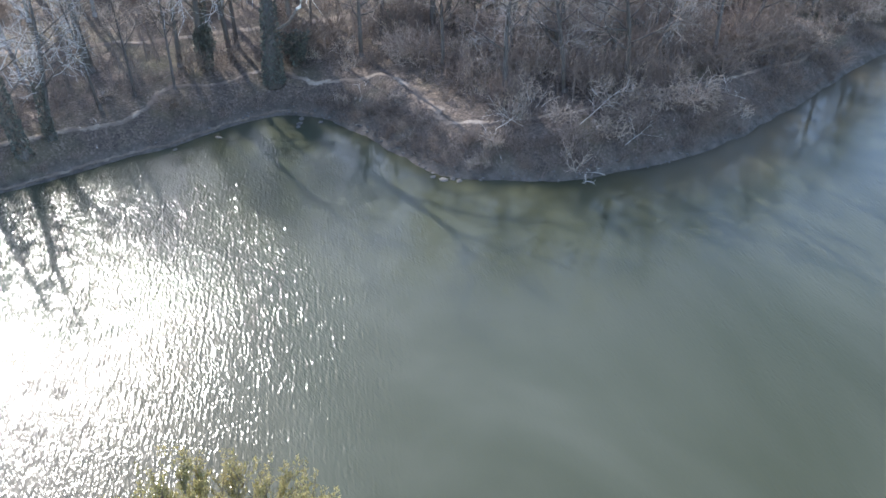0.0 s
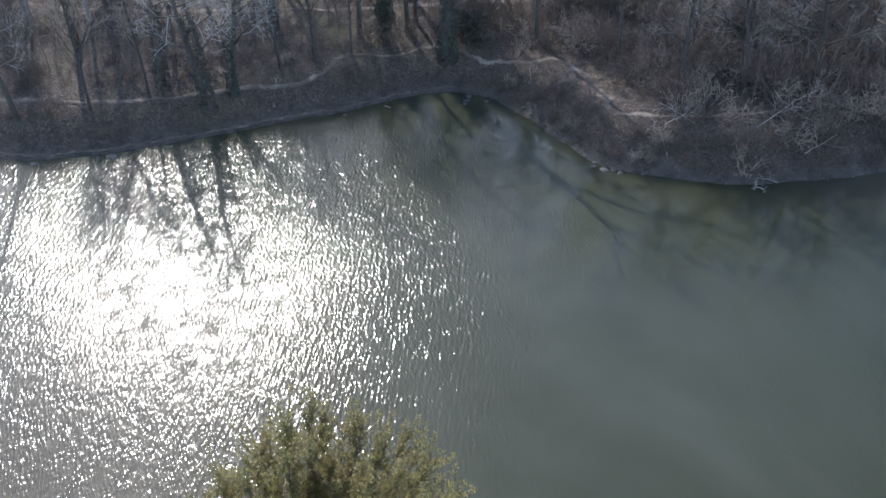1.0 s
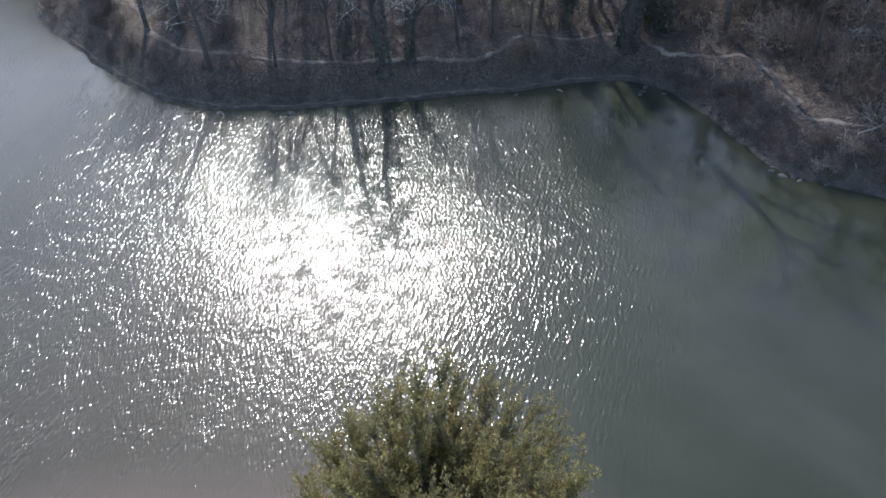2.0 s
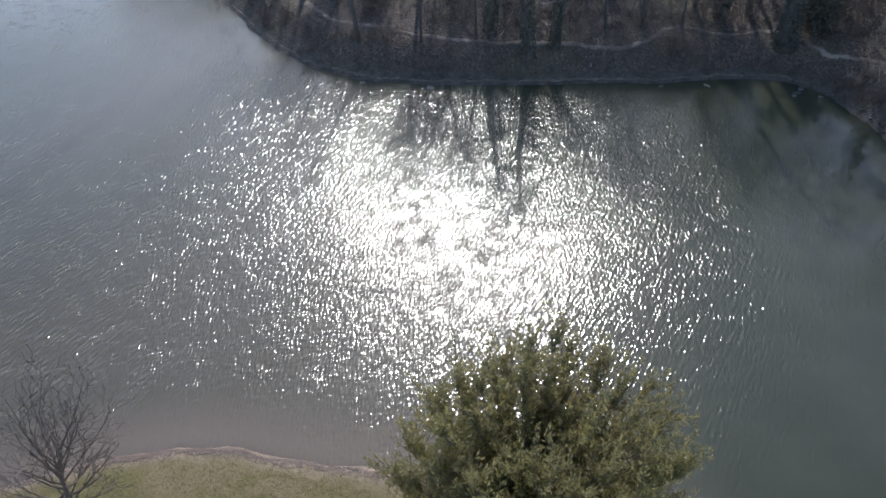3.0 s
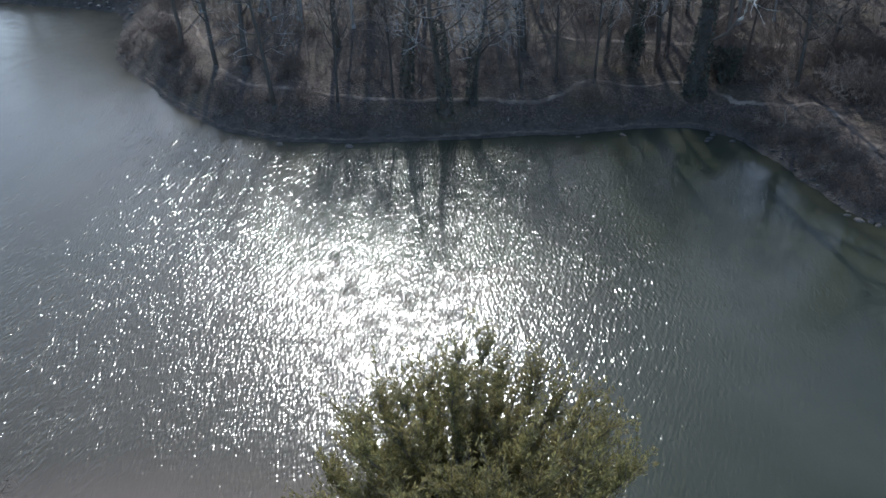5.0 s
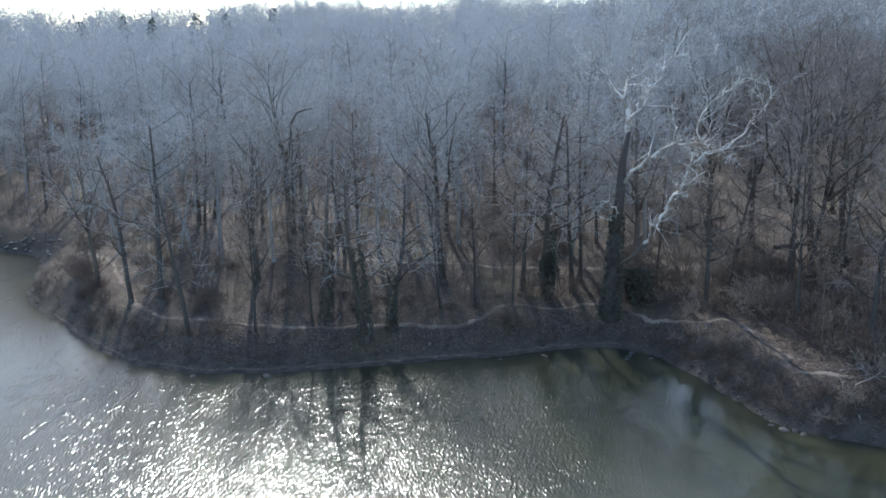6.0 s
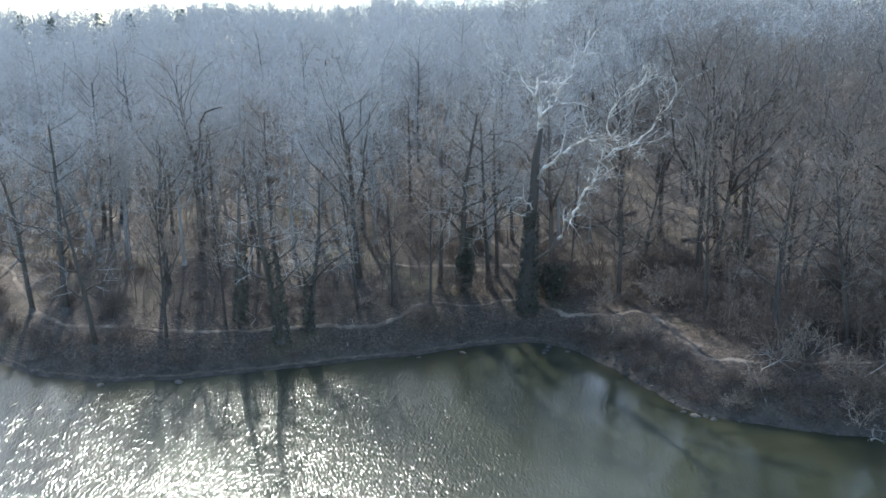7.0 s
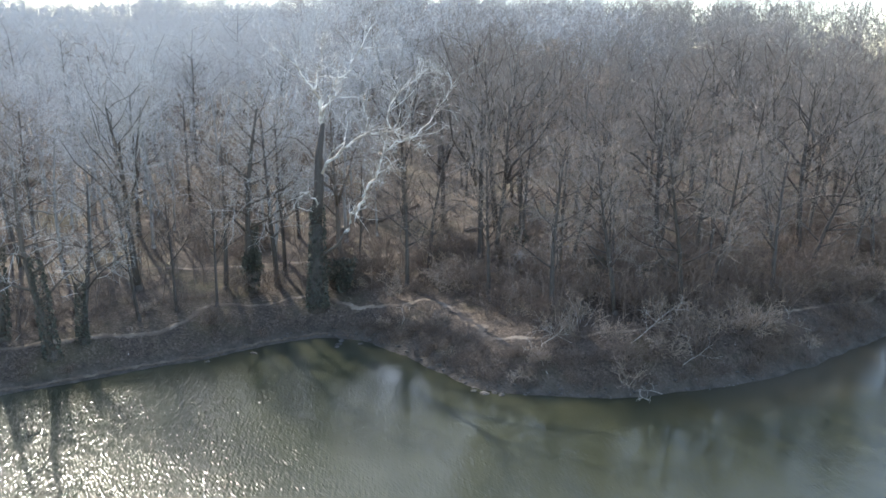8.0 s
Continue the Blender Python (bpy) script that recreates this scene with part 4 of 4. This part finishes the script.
# ---------------------------------------------------------------- stones and driftwood at the water's edge
def stone_mesh(seed):
    r = random.Random(seed)
    bm = bmesh.new()
    bmesh.ops.create_icosphere(bm, subdivisions=2, radius=0.5)
    o = Vector((r.uniform(0, 50), r.uniform(0, 50), 0))
    for v in bm.verts:
        k = 1 + 0.5 * noise.noise(v.co * 1.7 + o) + 0.18 * noise.noise(v.co * 5 + o)
        v.co = Vector((v.co.x * 1.3 * k, v.co.y * k, v.co.z * 0.62 * k))
    me = bpy.data.meshes.new("stone")
    bm.to_mesh(me)
    bm.free()
    me.materials.append(M_STONE)
    return me


STONES = [stone_mesh(s) for s in range(5)]
PALE_STONES = [stone_mesh(s) for s in range(20, 23)]
for me in PALE_STONES:
    me.materials[0] = M_STONE_PALE


def put_stone(x, y, size, r, sink=0.25, pale=False):
    ob = new("stone", r.choice(PALE_STONES if pale else STONES))
    ob.location = (x, y, max(land_at(x, y), -0.06) + size * (0.3 - sink))
    ob.rotation_euler = (r.uniform(-0.2, 0.2), r.uniform(-0.2, 0.2), r.uniform(0, 6.28))
    ob.scale = (size,) * 3
    return tagged(ob, "pale sunlit stone on the cove's shore" if pale else "rough grey stone at the water's edge", "stone", group="stones along the shore")


rk = random.Random(31)
for x, y, s in [(9.6, 64.4, 0.55), (9.9, 65.2, 0.5), (9.4, 63.7, 0.4), (11.3, 64.0, 0.4), (17.0, 51.9, 0.4), (17.6, 51.2, 0.55), (18.3, 51.1, 0.45),
                (18.6, 50.6, 0.45), (3.0, 63.9, 0.5), (-17.5, 57.5, 0.6), (-22.9, 56.9, 0.55), (-0.5, 62.8, 0.4)]:
    put_stone(x, y, s, rk)
for k in range(150):
    i = rk.randrange(90, 150) if k < 100 else rk.randrange(40, 175)
    (ax, ay), (bx, by) = SHORE[i], SHORE[i + 1]
    u = rk.random()
    x, y = ax + (bx - ax) * u, ay + (by - ay) * u
    l = math.hypot(bx - ax, by - ay) + 1e-9
    o = rk.uniform(-0.15, 0.75)
    put_stone(x - (by - ay) / l * o, y + (bx - ax) / l * o, rk.uniform(0.10, 0.28), rk)


for k in range(190):
    x, y = rk.uniform(-74, -54), rk.uniform(90, 104)
    s, far = from_shore(x, y)
    if far[0] and -0.1 < s[0] < 2.6:
        put_stone(x, y, rk.uniform(0.22, 0.6), rk, pale=True)


def driftwood(x, y, turn, length, seed, tilt=0.0):
    r = random.Random(seed)
    w, tw = Shape(), Shape()
    spec = dict(levels=3, counts=(0, 5, 4), clear=0.2, spread=(0.7, 0.8), share=(0.5, 0.5), wander=0.14, lift=0.02,
                taper=(0.3, 0.35, 0.5), thinner=0.55, thin=0.012)
    grow(r, w, tw, (0, 0, 0), Vector((1, 0, 0.05 + tilt)).normalized(), length, 0.038, 1, spec)
    t = empty("driftwood", (x, y, max(land_at(x, y), 0) + 0.05))
    t.rotation_euler = (0, 0, radians(turn))
    part("branch", w, M_DRY, t)
    part("side_branch", tw, M_DRY, t)
    return tagged(t, "bleached dead branch lying at the water's edge", "branch", group="fallen dead branches")


for i, a in enumerate([(29.0, 47.9, 160, 1.5), (27.6, 47.2, 200, 1.2), (31.5, 49.6, 30, 3.5), (22.0, 51.0, 80, 2.4), (33.5, 51.5, 140, 4.0), (36.5, 51.0, 60, 3.0),
                       (24.5, 52.8, 120, 3.2), (28.5, 51.6, 20, 4.2), (-6.0, 63.0, 100, 2.5), (14.6, 63.6, 60, 2.0), (45.0, 53.5, 150, 3.0), (-13.5, 63.5, 70, 2.6), (22.4, 53.2, -50, 2.0)]):
    driftwood(*a, 400 + i, 0.25)


def build_log(x, y, turn, length, rad, seed):
    r = random.Random(seed)
    q = Shape()
    pts = [(length * (i / 5 - 0.5), r.gauss(0, 0.08), 0) for i in range(6)]
    q.tube(pts, [rad * (1.1 - 0.1 * i) for i in range(6)], 8)
    ob = new("fallen_log", q.mesh("fallen_log", M_BARK_WARM, True))
    c, s = math.cos(radians(turn)), math.sin(radians(turn))
    z0, z1 = land_at(x - c * length / 2, y - s * length / 2), land_at(x + c * length / 2, y + s * length / 2)
    ob.location, ob.rotation_euler = (x, y, (z0 + z1) / 2 + rad * 0.6), (0, -math.atan2(z1 - z0, length), radians(turn))
    return tagged(ob, "fallen brown log on the leaf litter", "log", group="fallen logs")


for i, a in enumerate([(28, 82, 10, 6, 0.2), (20, 90, 35, 7, 0.22), (34, 76, -20, 5, 0.16), (42, 84, 5, 8, 0.24), (12, 84, 60, 6, 0.18),
                       (50, 80, 25, 6, 0.2)]):
    build_log(*a, 500 + i)


# ---------------------------------------------------------------- lawn blades and the line of debris on the near shore
def build_grass():
    r = random.Random(3)
    q = Shape()
    n = 15000
    xs = [r.uniform(-31, -3) for _ in range(n)]
    ys = [r.uniform(5, 20.5) for _ in range(n)]
    s, far = from_shore(xs, ys)
    zs = land(xs, ys)
    for x, y, z, d in zip(xs, ys, zs, s):
        if d < 0.6:
            continue
        for _ in range(2):
            a = r.uniform(0, 6.283)
            v = Vector((math.cos(a) * 0.8, math.sin(a) * 0.8, r.uniform(0.4, 1.1))).normalized()
            q.blade((x + r.gauss(0, 0.04), y + r.gauss(0, 0.04), z - 0.01), v, (-math.sin(a), math.cos(a), 0), r.uniform(0.05, 0.12), 0.008)
    return tagged(new("grass", q.mesh("grass", M_GRASS)), "short winter grass, green and straw", "grass", kind="stuff")


def build_debris():
    r = random.Random(4)
    q = Shape()
    for k in range(4200):
        i = r.randrange(N_FAR + 6 * 6, N_FAR + 14 * 6)
        (ax, ay), (bx, by) = SHORE[i], SHORE[i + 1]
        u = r.random()
        l = math.hypot(bx - ax, by - ay) + 1e-9
        o = abs(r.gauss(0.12, 0.2))
        x, y = ax + (bx - ax) * u - (by - ay) / l * o, ay + (by - ay) * u + (bx - ax) / l * o
        a = math.atan2(by - ay, bx - ax) + r.gauss(0, 0.6)
        ln = r.uniform(0.04, 0.2)
        z = max(land_at(x, y), 0) + 0.02
        q.tube([(x, y, z), (x + math.cos(a) * ln / 2, y + math.sin(a) * ln / 2, z + r.uniform(0, 0.04)), (x + math.cos(a) * ln, y + math.sin(a) * ln, z)],
               [0.009, 0.012, 0.006], 3)
    return tagged(new("shore_debris", q.mesh("shore_debris", M_REED)), "pale line of twigs and reeds washed up on the shore", "debris", kind="stuff")


build_grass()
build_debris()
